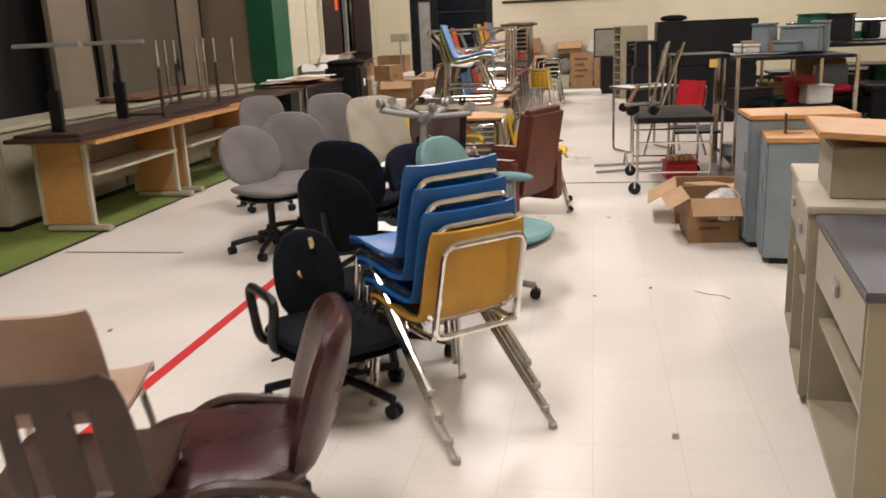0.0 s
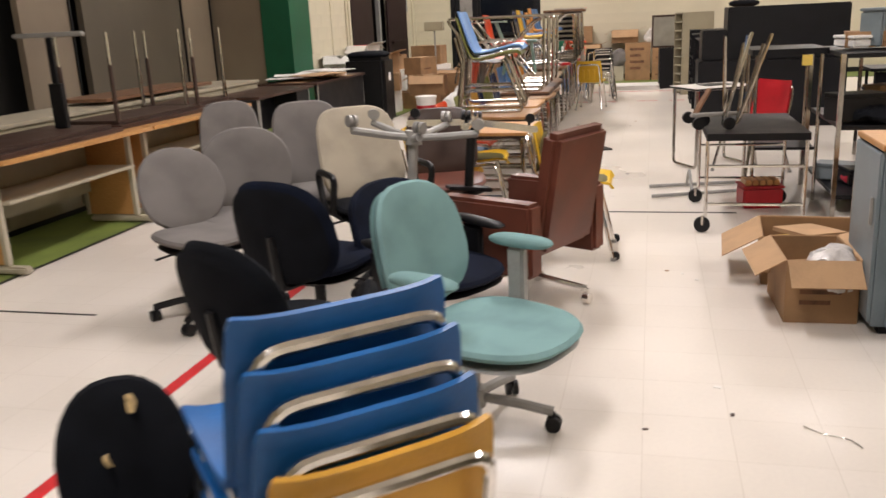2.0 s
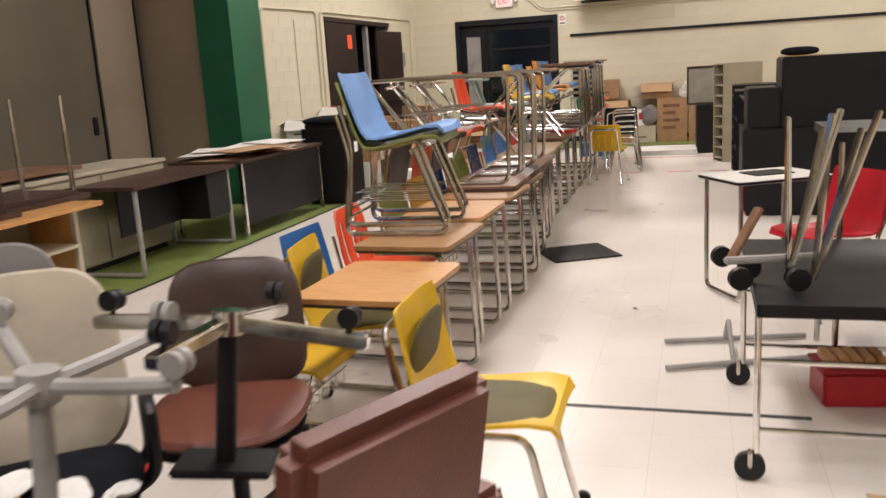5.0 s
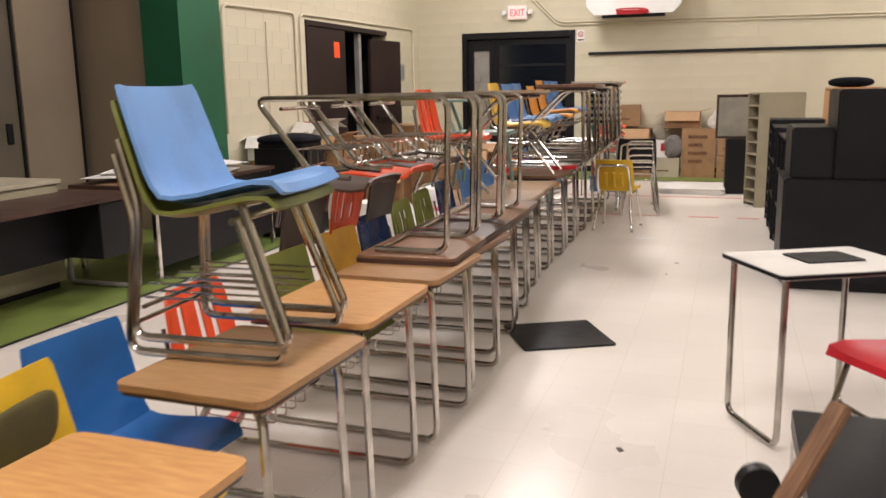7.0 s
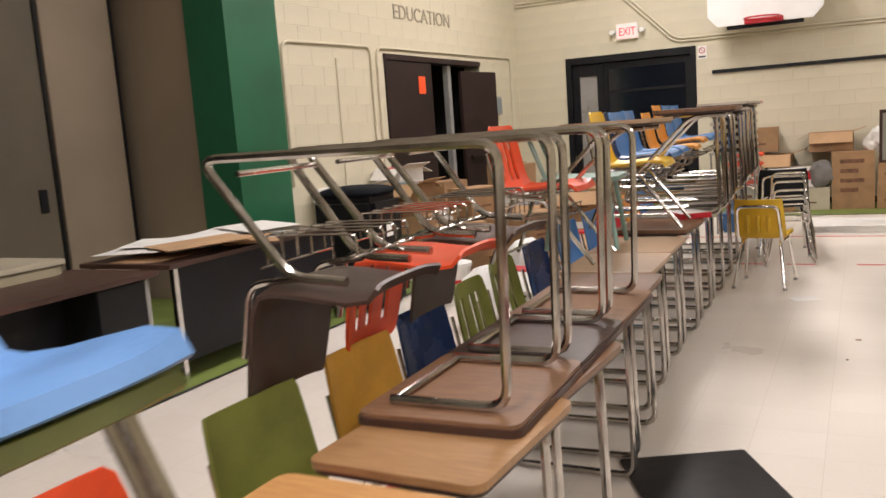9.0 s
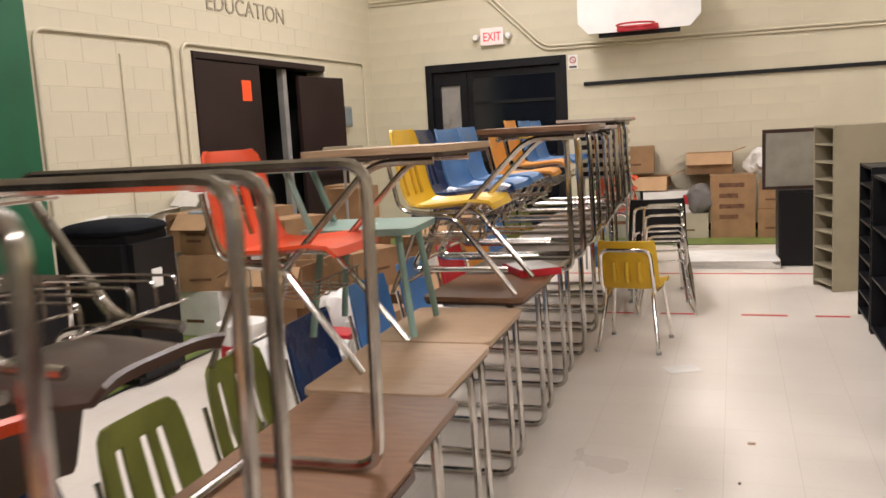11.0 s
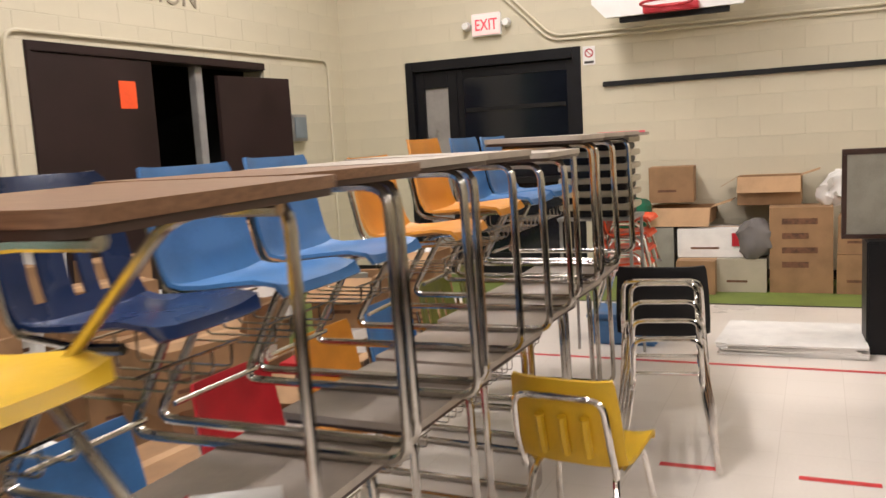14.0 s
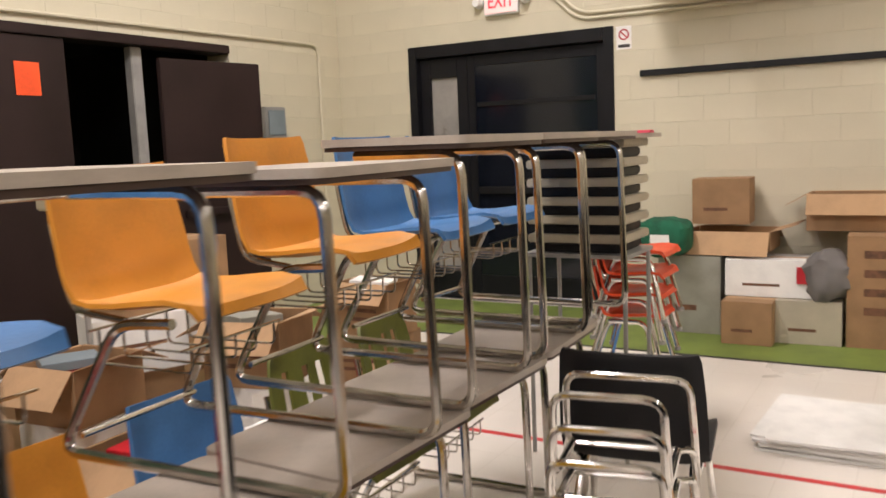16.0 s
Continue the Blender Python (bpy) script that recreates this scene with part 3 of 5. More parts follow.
def school_chair(m, seat, slots=False, legs="four", metal=CHROME, scale=1.0, label="", group="", back_pad=None, loop=True, recline=0.0):
    c = thing("school_chair", m, label, "chair", group)
    s = scale
    seat_shell(c, seat, 0, 0, slots, s, recline=recline)
    w = 0.18 * s
    if legs == "raked":
        for y in (-1, 1):
            part("front_leg", tube([(-0.10, y * w, 0.40), (0.20, y * w, 0.425), (0.235, y * (w + 0.03), 0.012)], 0.0125, 0.05), metal, c)
            part("rear_leg", tube([(0.19, y * (w + 0.012), 0.40), (0.10, y * (w + 0.012), 0.41), (-0.36, y * (w + 0.04), 0.012)], 0.0125, 0.05), metal, c)
            for px in (0.235, -0.36):
                part("glide", disc(0.017, 0.02, (px, y * (w + 0.037), 0.0105), n=12), GREYMETAL, c)
        part("back_frame", tube([(-0.05, -w, 0.40), (-0.195, -w, 0.395), (-0.272, -w + 0.01, 0.745), (-0.272, w - 0.01, 0.745), (-0.195, w, 0.395), (-0.195, -w, 0.395)], 0.0125, 0.05), metal, c)
        part("seat_rail", tube([(-0.195, w, 0.395), (0.1, w, 0.405)], 0.0125, 0, 8), metal, c)
    elif legs == "sled":
        for y in (-w, w):
            part("side_frame", tube([(-0.287 * s, y, 0.60 * s), (-0.235 * s, y, 0.40 * s), (-0.27 * s, y * 1.15, 0.015), (0.25 * s, y * 1.15, 0.015), (0.10 * s, y, 0.415 * s)], 0.0125, 0.05), metal, c)
        part("cross_bar", tube([(0.08 * s, -w, 0.41 * s), (0.08 * s, w, 0.41 * s)], 0.010, 0, 8), metal, c)
        part("cross_bar", tube([(-0.25 * s, -w, 0.1 * s), (-0.25 * s, w, 0.1 * s)], 0.007, 0, 6), metal, c)
        bm = bmesh.new()
        for k in range(5):
            tube([(-0.24 * s, -0.15 + 0.075 * k, 0.17 * s), (0.16 * s, -0.15 + 0.075 * k, 0.17 * s)], 0.0035, 0, 5, bm)
        part("wire_basket", bm, metal, c)
    else:
        for y in (-1, 1):
            part("front_leg", tube([(-0.12 * s, y * w, 0.42 * s), (0.14 * s, y * w, 0.425 * s), (0.24 * s, y * (w + 0.035), 0.012)], 0.0125, 0.05), metal, c)
            part("rear_leg", tube([(0.05 * s, y * (w - 0.02), 0.415 * s), (-0.13 * s, y * (w - 0.02), 0.415 * s), (-0.25 * s, y * (w + 0.03), 0.012)], 0.0125, 0.05), metal, c)
            for px in (0.24, -0.25):
                part("glide", disc(0.017, 0.02, (px * s, y * (w + 0.033), 0.0105), n=12), GREYMETAL, c)
        if loop:
            part("back_frame", tube([(-0.175 * s, -w, 0.42 * s), (-0.236 * s, -w, 0.56 * s), (-0.274 * s, -w + 0.01, 0.735 * s), (-0.274 * s, w - 0.01, 0.735 * s), (-0.236 * s, w, 0.56 * s), (-0.175 * s, w, 0.42 * s)], 0.0125, 0.05), metal, c)
    if back_pad:
        for y in (-1, 1):
            for px in (0.24, -0.25):
                part("caster", disc(0.026, 0.022, (px * s + 0.012, y * (w + 0.033) + 0.014, 0.0265), "Y", 16), BLACKP, c, "small black caster")
        part("seat_pad", cushion(0.36, 0.36, 0.03, 3.5), back_pad, c, "olive vinyl pad", m=pose(0.02, 0, 0.458))
        part("back_pad", cushion(0.24, 0.34, 0.03, 3.5), back_pad, c, "olive vinyl pad", m=pose(-0.2, 0, 0.63, 0, 100, 0))
    return c


def star_base(c, metal, r=0.29, z0=0.0, wheel=None, arms=5, column=0.40):
    for k in range(arms):
        a = 2 * math.pi * k / arms + 0.4
        dx, dy = math.cos(a), math.sin(a)
        arm = part("leg", tube([(dx * 0.02, dy * 0.02, 0.115), (dx * 0.16, dy * 0.16, 0.10), (dx * r, dy * r, 0.075)], 0.019, 0.03, 8), metal, c)
        wm = Matrix.Translation((dx * r, dy * r, 0.03)) @ Matrix.Rotation(a + 0.7 * k, 4, "Z")
        w = disc(0.029, 0.018, (0, 0.014, 0), "Y", 16, disc(0.029, 0.018, (0, -0.014, 0), "Y", 16))
        tube([(0, 0, 0.0), (0, 0, 0.045)], 0.008, 0, 6, w)
        bmesh.ops.transform(w, matrix=wm, verts=w.verts)
        part("caster", w, wheel or BLACKP, arm)
    part("hub", disc(0.045, 0.07, (0, 0, 0.115), n=18), metal, c)
    part("gas_column", disc(0.025, column - 0.14, (0, 0, 0.14 + (column - 0.14) / 2), n=16), metal, c)


def task_chair(m, fabric, plastic=BLACKP, base=BLACKP, label="", seat_z=0.46, back_h=0.46, back_w=0.44, tilt=12, arms=None, oval=2.6, group="office chairs", back_fabric=None, gap=0.06, seat_size=1.0, seat_x=0.03, seat_drop=0.0, shell_mat=None, waist=0.0):
    c = thing("office_chair", m, label, "office chair", group)
    star_base(c, base, column=seat_z - 0.07)
    part("mechanism", box((-0.12, -0.08, seat_z - 0.085), (0.12, 0.08, seat_z - 0.045), 0.01), plastic, c)
    part("seat", cushion(0.50 * seat_size, 0.48 * seat_size, 0.085, 2.8, bend=0.012, dish=0.012, taper=0.08), fabric, c, m=pose(seat_x, 0, seat_z - seat_drop))
    part("seat_pan", cushion(0.46 * seat_size, 0.44 * seat_size, 0.03, 3.0), plastic, c, m=pose(seat_x, 0, seat_z - 0.045 - seat_drop))
    zb = seat_z + gap + back_h / 2
    part("backrest", cushion(back_h, back_w, 0.085, oval, bend=0.05, dish=0.018, taper=-0.06), back_fabric or fabric, c, m=pose(-0.24, 0, zb, 0, 90 - tilt, 0))
    part("back_shell", cushion(back_h * 0.93, back_w * 0.93, 0.03, oval, bend=0.05, taper=-0.06), shell_mat or plastic, c, m=pose(-0.285, 0, zb - 0.01, 0, 90 - tilt, 0))
    part("spine", tube([(-0.08, 0, seat_z - 0.06), (-0.27, 0, seat_z - 0.055), (-0.30, 0, zb)], 0.02, 0.06), plastic, c)
    part("lever", tube([(0.0, -0.08, seat_z - 0.06), (0.02, -0.27, seat_z - 0.075)], 0.006, 0, 6), plastic, c)
    if arms == "pad":
        for y in (-0.29, 0.29):
            part("arm_post", box((-0.02, y - 0.022, seat_z - 0.05), (0.05, y + 0.022, seat_z + 0.19), 0.008, box((-0.02, min(y, y * 0.3), seat_z - 0.075), (0.05, max(y, y * 0.3), seat_z - 0.052), 0.006)), SILVERP, c)
            part("arm_pad", cushion(0.27, 0.085, 0.05, 3.0), fabric, c, m=pose(0.03, y, seat_z + 0.215))
    elif arms == "tee":
        for y in (-0.29, 0.29):
            part("arm_post", box((-0.05, y - 0.018, seat_z - 0.06), (0.07, y + 0.018, seat_z + 0.15), 0.012, box((-0.02, min(y, y * 0.3), seat_z - 0.085), (0.05, max(y, y * 0.3), seat_z - 0.062), 0.006)), plastic, c)
            part("arm_pad", cushion(0.30, 0.075, 0.04, 3.4, bend=-0.004), plastic, c, m=pose(0.05, y, seat_z + 0.172, 0, 4, 0))
    elif arms == "loop":
        for y in (-0.285, 0.285):
            part("arm_loop", tube([(-0.12, y * 0.75, seat_z - 0.05), (-0.05, y, seat_z), (-0.13, y, seat_z + 0.20), (0.16, y, seat_z + 0.20), (0.08, y, seat_z), (0.05, y * 0.75, seat_z - 0.05)], 0.019, 0.07), plastic, c)
    return c


# office chairs on the near side
task_chair(pose(-0.60, 4.40, 0, 0, 0, -24), TEAL, SILVERP, SILVERP, "teal fabric office chair with padded arms", 0.42, 0.47, 0.47, 12, "pad", 2.7, gap=0.0, seat_size=1.14, seat_x=0.11, seat_drop=0.03, shell_mat=TEAL)
task_chair(pose(-1.40, 4.96, 0, 0, 0, 76), NAVY, label="black fabric office chair turned away", back_h=0.46, back_w=0.50, seat_z=0.45, gap=-0.05, oval=2.6, shell_mat=BLACKFAB)
task_chair(pose(-1.18, 4.14, 0, 0, 0, 66), BLACKFAB, label="black fabric office chair with papers on its seat", back_h=0.45, back_w=0.48, seat_z=0.44, gap=-0.06, oval=2.4, shell_mat=BLACKFAB)
task_chair(pose(-2.20, 5.40, 0, 0, 0, -36), GREYFAB, label="grey fabric office chair with an oval back", back_h=0.44, back_w=0.47, seat_z=0.44, gap=-0.01, tilt=18, oval=2.2, shell_mat=GREYFAB)
task_chair(pose(-2.12, 5.80, 0, 0, 0, -62), GREYFAB, label="grey fabric office chair with a broad scooped back", back_h=0.48, back_w=0.52, seat_z=0.45, gap=-0.02, tilt=14, oval=2.3, seat_size=1.1, shell_mat=GREYFAB)
task_chair(pose(-2.78, 6.90, 0, 0, 0, -60), GREYFAB, label="grey fabric high-back office chair", back_h=0.54, back_w=0.42, seat_z=0.44, gap=-0.02, oval=3.4, shell_mat=GREYFAB)
task_chair(pose(-1.47, 6.02, 0, 0, 0, -50), BLACKFAB, label="office chair with a beige back and torn dark seat", back_h=0.56, back_w=0.50, seat_z=0.47, gap=-0.03, tilt=20, oval=3.6, back_fabric=BEIGEFAB, arms="loop", seat_size=1.08, seat_x=0.08, shell_mat=GREYFAB)
task_chair(pose(-1.92, 6.36, 0, 0, 0, -50), GREYFAB, label="grey fabric office chair behind the beige one", back_h=0.54, back_w=0.46, seat_z=0.48, gap=-0.02, oval=3.6, shell_mat=GREYFAB)
task_chair(pose(-0.95, 5.16, 0, 0, 0, -30), NAVY, label="navy fabric office chair with black arms", back_h=0.40, back_w=0.52, seat_z=0.36, gap=-0.01, tilt=16, oval=2.6, arms="tee", seat_size=1.12, seat_x=0.06, shell_mat=NAVY)
task_chair(pose(-1.18, 6.50, 0, 0, 0, -70), BROWNV, label="worn brown vinyl office chair with a torn seat", back_h=0.42, back_w=0.44, seat_z=0.50, gap=0.0, oval=4.0, back_fabric=DKBROWN)
# yellow-green glove on the navy seat
solid("work_glove", crumple(cushion(0.06, 0.035, 0.016, 2.2, n=30), 0.010, 22, 2.0), material("lime_fabric", (0.50, 0.72, 0.03), 0.8, vary=0.15, size=30), "lime green work glove lying on the navy seat", "glove", m=pose(-0.80, 5.02, 0.412, 0, 0, 40))
# two broken black chairs behind the blue stack
c = task_chair(pose(-1.02, 3.02, 0.0, 0, 0, 312), BLACKFAB, label="torn black office chair with exposed foam", back_h=0.38, back_w=0.30, seat_z=0.33, gap=-0.03, tilt=12, oval=2.4, arms="loop", shell_mat=BLACKFAB, seat_size=1.08, seat_x=0.06)
part("foam_tear", crumple(cushion(0.05, 0.022, 0.012, 2.0, n=20), 0.008, 30), FOAM, c, "ragged yellow foam showing through a tear", m=pose(-0.222, 0.03, 0.62, 0, 78, 20))
part("foam_tear", crumple(cushion(0.035, 0.018, 0.012, 2.0, n=20), 0.008, 30, 3.0), FOAM, c, m=pose(-0.208, -0.04, 0.50, 0, 78, 60))
task_chair(pose(-0.93, 3.52, 0.0, 0, 0, 195), BLACKFAB, label="black fabric office chair wedged behind the stack", back_h=0.46, back_w=0.40, seat_z=0.36, gap=-0.02, tilt=6, oval=2.8, shell_mat=BLACKFAB)
for k, (x, y, a, w, mt) in enumerate([(-1.33, 5.74, 20, 0.13, FOAM), (-1.46, 5.93, 60, 0.20, WHITE), (-1.22, 5.84, 120, 0.10, FOAM), (-1.30, 5.93, 150, 0.18, WHITE), (-1.17, 5.96, 75, 0.12, WHITE), (-1.40, 5.83, 100, 0.09, FOAM)]):
    solid("torn_stuffing", crumple(cushion(w, w * 0.55, 0.022, 2.2, bend=0.01), 0.012, 18, k), mt, "ragged pale stuffing on the torn seat", "stuffing", "torn stuffing", m=pose(x, y, 0.513, 3, -3, a))

# upturned chrome four-arm base standing on the torn brown chair
u = thing("upturned_chair_base", pose(-0.93, 6.16, 0.985, 174, 6, 20), "upturned chrome four-arm chair base with black casters", "chair base")
for k in range(4):
    a = math.pi / 2 * k + 0.25
    lg = part("leg", box((0.02, -0.02, -0.018), (0.36, 0.02, 0.018), 0.006), CHROME, u, m=pose(0, 0, 0.09, 0, -4, math.degrees(a)))
    cs = disc(0.026, 0.02, (0.31, 0.014, -0.055), "Y", 16, disc(0.026, 0.02, (0.31, -0.014, -0.055), "Y", 16))
    tube([(0.31, 0, -0.05), (0.31, 0, -0.01)], 0.008, 0, 6, cs)
    part("caster", cs, BLACKP, lg, "black twin-wheel caster")
part("hub", disc(0.04, 0.06, (0, 0, 0.09), n=16), CHROME, u)
part("column", disc(0.026, 0.32, (0, 0, 0.28), n=16), BLACKP, u)
part("mounting_plate", box((-0.12, -0.09, 0.44), (0.12, 0.09, 0.46), 0.006), BLACKP, u)

# upturned five-star base standing on the torn chair
u = thing("upturned_chair_base", pose(-1.15, 5.76, 0.985, 180, 5, 25), "upturned silver five-star chair base with casters", "chair base")
star_base(u, SILVERP, 0.33, column=0.44, wheel=GREYMETAL)
part("mechanism_plate", box((-0.12, -0.1, 0.44), (0.12, 0.1, 0.475), 0.008), SILVERP, u)

# box-shaped brown vinyl swivel chair
b = thing("armchair", pose(-0.62, 5.82, 0, 0, 0, 154), "brown vinyl box armchair on a chrome swivel base", "armchair")
part("seat", box((-0.2, -0.235, 0.34), (0.27, 0.235, 0.46), 0.03), BROWNV, b)
part("backrest", box((-0.05, -0.235, -0.30), (0.05, 0.235, 0.30), 0.03), BROWNV, b, m=pose(-0.27, 0, 0.62, 0, -10, 0))
for y in (-0.295, 0.295):
    part("arm", box((-0.28, y - 0.055, 0.24), (0.27, y + 0.055, 0.60), 0.018), BROWNV, b)
for k in range(4):
    a = math.pi / 2 * k + 0.35
    lg = part("leg", tube([(0.02 * math.cos(a), 0.02 * math.sin(a), 0.15), (0.33 * math.cos(a), 0.33 * math.sin(a), 0.085)], 0.015, 0, 8), CHROME, b)
    part("caster", disc(0.028, 0.035, (0.33 * math.cos(a), 0.33 * math.sin(a), 0.03), "Y" if k % 2 else "X", 16, tube([(0.33 * math.cos(a), 0.33 * math.sin(a), 0.03), (0.33 * math.cos(a), 0.33 * math.sin(a), 0.08)], 0.009, 0, 6)), CHROME, lg)
part("column", disc(0.03, 0.20, (0, 0, 0.24), n=16), CHROME, b)

# stacked shell chairs
STACK = pose(-0.55, 2.98, 0, 0, 0, 133)
for k in range(3):
    school_chair(STACK @ pose(-0.01 + 0.052 * (k + 1), 0, 0.055 + 0.075 * k), BLUE, legs="raked", metal=CHROME, label="royal blue plastic stacking chair in a stack", group="stacked chairs")
school_chair(STACK, MUSTARD, legs="raked", metal=CHROME, label="mustard plastic stacking chair at the end of a stack", group="stacked chairs", recline=1)

# low chairs at the start: tan moulded chair, maroon leather chair
school_chair(pose(-1.20, 1.64, 0.0, 0, 0, 104), DKBROWN, slots=True, label="dark brown slotted plastic chair", metal=DULLCHROME, loop=False)
school_chair(pose(-1.52, 2.02, 0.0, 0, 0, 104), PALETAN, label="pale tan moulded chair", metal=DULLCHROME, loop=False)
c = thing("office_chair", pose(-0.98, 2.02, 0, 0, 0, 200), "maroon leather office chair with curved wooden arms", "office chair", "office chairs")
star_base(c, DKBROWN, 0.29, column=0.28)
part("seat", cushion(0.5, 0.5, 0.12, 3.2, dish=0.015), MAROON, c, m=pose(0.05, 0, 0.33))
part("backrest", cushion(0.48, 0.46, 0.11, 3.4, bend=0.05, dish=0.02), MAROON, c, m=pose(-0.24, 0, 0.50, 0, 72, 0))
for y in (-0.27, 0.27):
    part("arm", tube([(-0.22, y * 0.85, 0.22), (-0.16, y, 0.33), (0.08, y, 0.37), (0.22, y, 0.27), (0.13, y * 0.85, 0.20)], 0.02, 0.1), DKBROWN, c, "curved dark wooden arm")

# yellow chairs with olive pads
school_chair(pose(-0.44, 6.78, 0, 0, 0, 2), YELLOW, label="yellow plastic chair with olive pads", back_pad=OLIVEPAD, group="padded yellow chairs", metal=CHROME)
school_chair(pose(-1.22, 7.62, 0, 0, 0, 10), YELLOW, label="yellow plastic chair with olive pads", back_pad=OLIVEPAD, group="padded yellow chairs", metal=CHROME)

# papers on seats
for x, y, z, a in [(-1.10, 4.10, 0.484, 30), (-1.02, 4.02, 0.488, 75)]:
    solid("paper_sheet", slab(0.13, 0.19, 0.0015, 0.001), WHITE, "white paper sheet lying on the black seat", "paper", "loose papers", m=pose(x, y, z, 0, 4, a))
for x, y, a, s in [(-0.56, 14.40, 25, 0.2), (-3.25, 3.62, 20, 0.25), (-3.3, 3.9, 60, 0.1)]:
    solid("paper_sheet", slab(s, s * 0.75, 0.0015, 0.001), WHITE, "white paper sheet lying on the floor", "paper", "loose papers", m=pose(x, y, 0.003, 0, 0, a))

# ---- the long row of student desks ----
random.seed(4)
LOWER = [(7.24, YELLOW, OAK, -0.96), (8.10, BLUE, BROWNOAK, -1.08), (8.80, REDORANGE, OAK, -1.12), (9.45, OLIVE, BROWNOAK, -1.10), (10.05, MUSTARD, WALNUT, -1.12), (10.66, NBLUE, WALNUT, -1.18),
         (11.26, OLIVE, WALNUT, -1.22), (11.86, OLIVE, TAN, -1.30), (12.46, NBLUE, TAN, -1.33), (13.08, MBLUE, WALNUT, -1.34), (13.72, MBLUE, GREYTOP, -1.35), (14.40, RED, GREYTOP, -1.36),
         (15.02, ORANGE, GREYTOP, -1.38), (15.62, MBLUE, GREYTOP, -1.40), (16.22, OLIVE, GREYTOP, -1.42), (16.82, OLIVE, GREYTOP, -1.44)]
for y, seat, top, x in LOWER:
    tall = Matrix.Diagonal((1, 1, 1.05 if y > 13 else 1.0, 1))
    combo(pose(x, y, 0.003, 0, 0, random.uniform(-3, 3)) @ tall, seat, top, slots=seat is REDORANGE or (seat is OLIVE and y > 10), metal=DULLCHROME)
LIFT = 0.7255
for y, seat, x in [(9.70, DKBROWN, -1.13), (10.22, REDORANGE, -1.14), (10.73, DKBROWN, -1.15)]:
    combo(pose(x, y, LIFT + 0.7225, 180, 0, random.uniform(-2, 2)), seat, DARKTOP, slots=seat is REDORANGE, metal=DULLCHROME, back=0.72, under=WALNUT if y < 10 or y > 10.5 else None, label="upturned student desk stacked on the desks below", group="upturned student desks")
UPPER = [(11.92, REDORANGE, TAN, -1.28), (13.02, YELLOW, WALNUT, -1.06), (13.62, NBLUE, WALNUT, -1.20), (14.14, MBLUE, GREYTOP, -1.23),
         (14.68, MBLUE, GREYTOP, -1.27), (15.40, ORANGE, GREYTOP, -1.28), (16.05, ORANGE, GREYTOP, -1.33), (16.62, MBLUE, GREYTOP, -1.35), (17.16, MBLUE, GREYTOP, -1.38)]
for y, seat, top, x in UPPER:
    tall = Matrix.Diagonal((1, 1, 1.05 if y > 15.5 else 0.97 if y > 15 else 1.0, 1))
    foot = LIFT if y < 12.5 else 0.7625
    combo(pose(x, y, foot, random.uniform(-0.5, 0.5), random.uniform(-0.4, 0.4), random.uniform(-4, 4)) @ tall, seat, top, slots=seat in (REDORANGE, NBLUE, YELLOW), metal=DULLCHROME, arm=seat in (REDORANGE, YELLOW), label="student desk stacked on top of the row below", group="stacked student desks")

# mint green table between the stacked desks
mt = thing("mint_table", pose(-1.60, 12.34, LIFT, 0, 0, 6), "small mint green enamel table with tube legs", "table")
part("tabletop", slab(0.44, 0.40, 0.025, 0.04, z=0.42), MINT, mt)
part("rail_top", slab(0.30, 0.36, 0.02, 0.03, z=0.66), MINT, mt, m=pose(-0.30, 0, 0))
for sx in (-1, 1):
    for sy in (-1, 1):
        part("leg", tube([(sx * 0.15, sy * 0.14, 0.395), (sx * 0.20, sy * 0.18, 0.012)], 0.014, 0, 8), MINT, mt)
for y in (-0.13, 0.13):
    part("upright", tube([(-0.19, y, 0.40), (-0.28, y, 0.64)], 0.014, 0, 8), MINT, mt)

# sled chairs stacked on the desks: light blue over olive
school_chair(pose(-1.18, 8.24, LIFT, 0, 0, 3), OLIVE, legs="sled", scale=0.96, recline=7, label="olive sled-base chair standing on a desk", group="chairs on desks", metal=DULLCHROME)
school_chair(pose(-1.165, 8.245, LIFT + 0.042, 0, 0, 3), LBLUE, legs="sled", scale=0.96, recline=7, label="light blue sled-base chair stacked on the olive one", group="chairs on desks", metal=DULLCHROME)

cr = thing("plastic_crate", pose(-1.42, 18.2, 0.0), "blue plastic crate under the red chairs", "crate")
part("crate_body", box((-0.24, -0.2, 0.0), (0.24, 0.2, 0.19), 0.015), MBLUE, cr)
part("rim", box((-0.255, -0.215, 0.1905), (0.255, 0.215, 0.224), 0.008), MBLUE, cr)

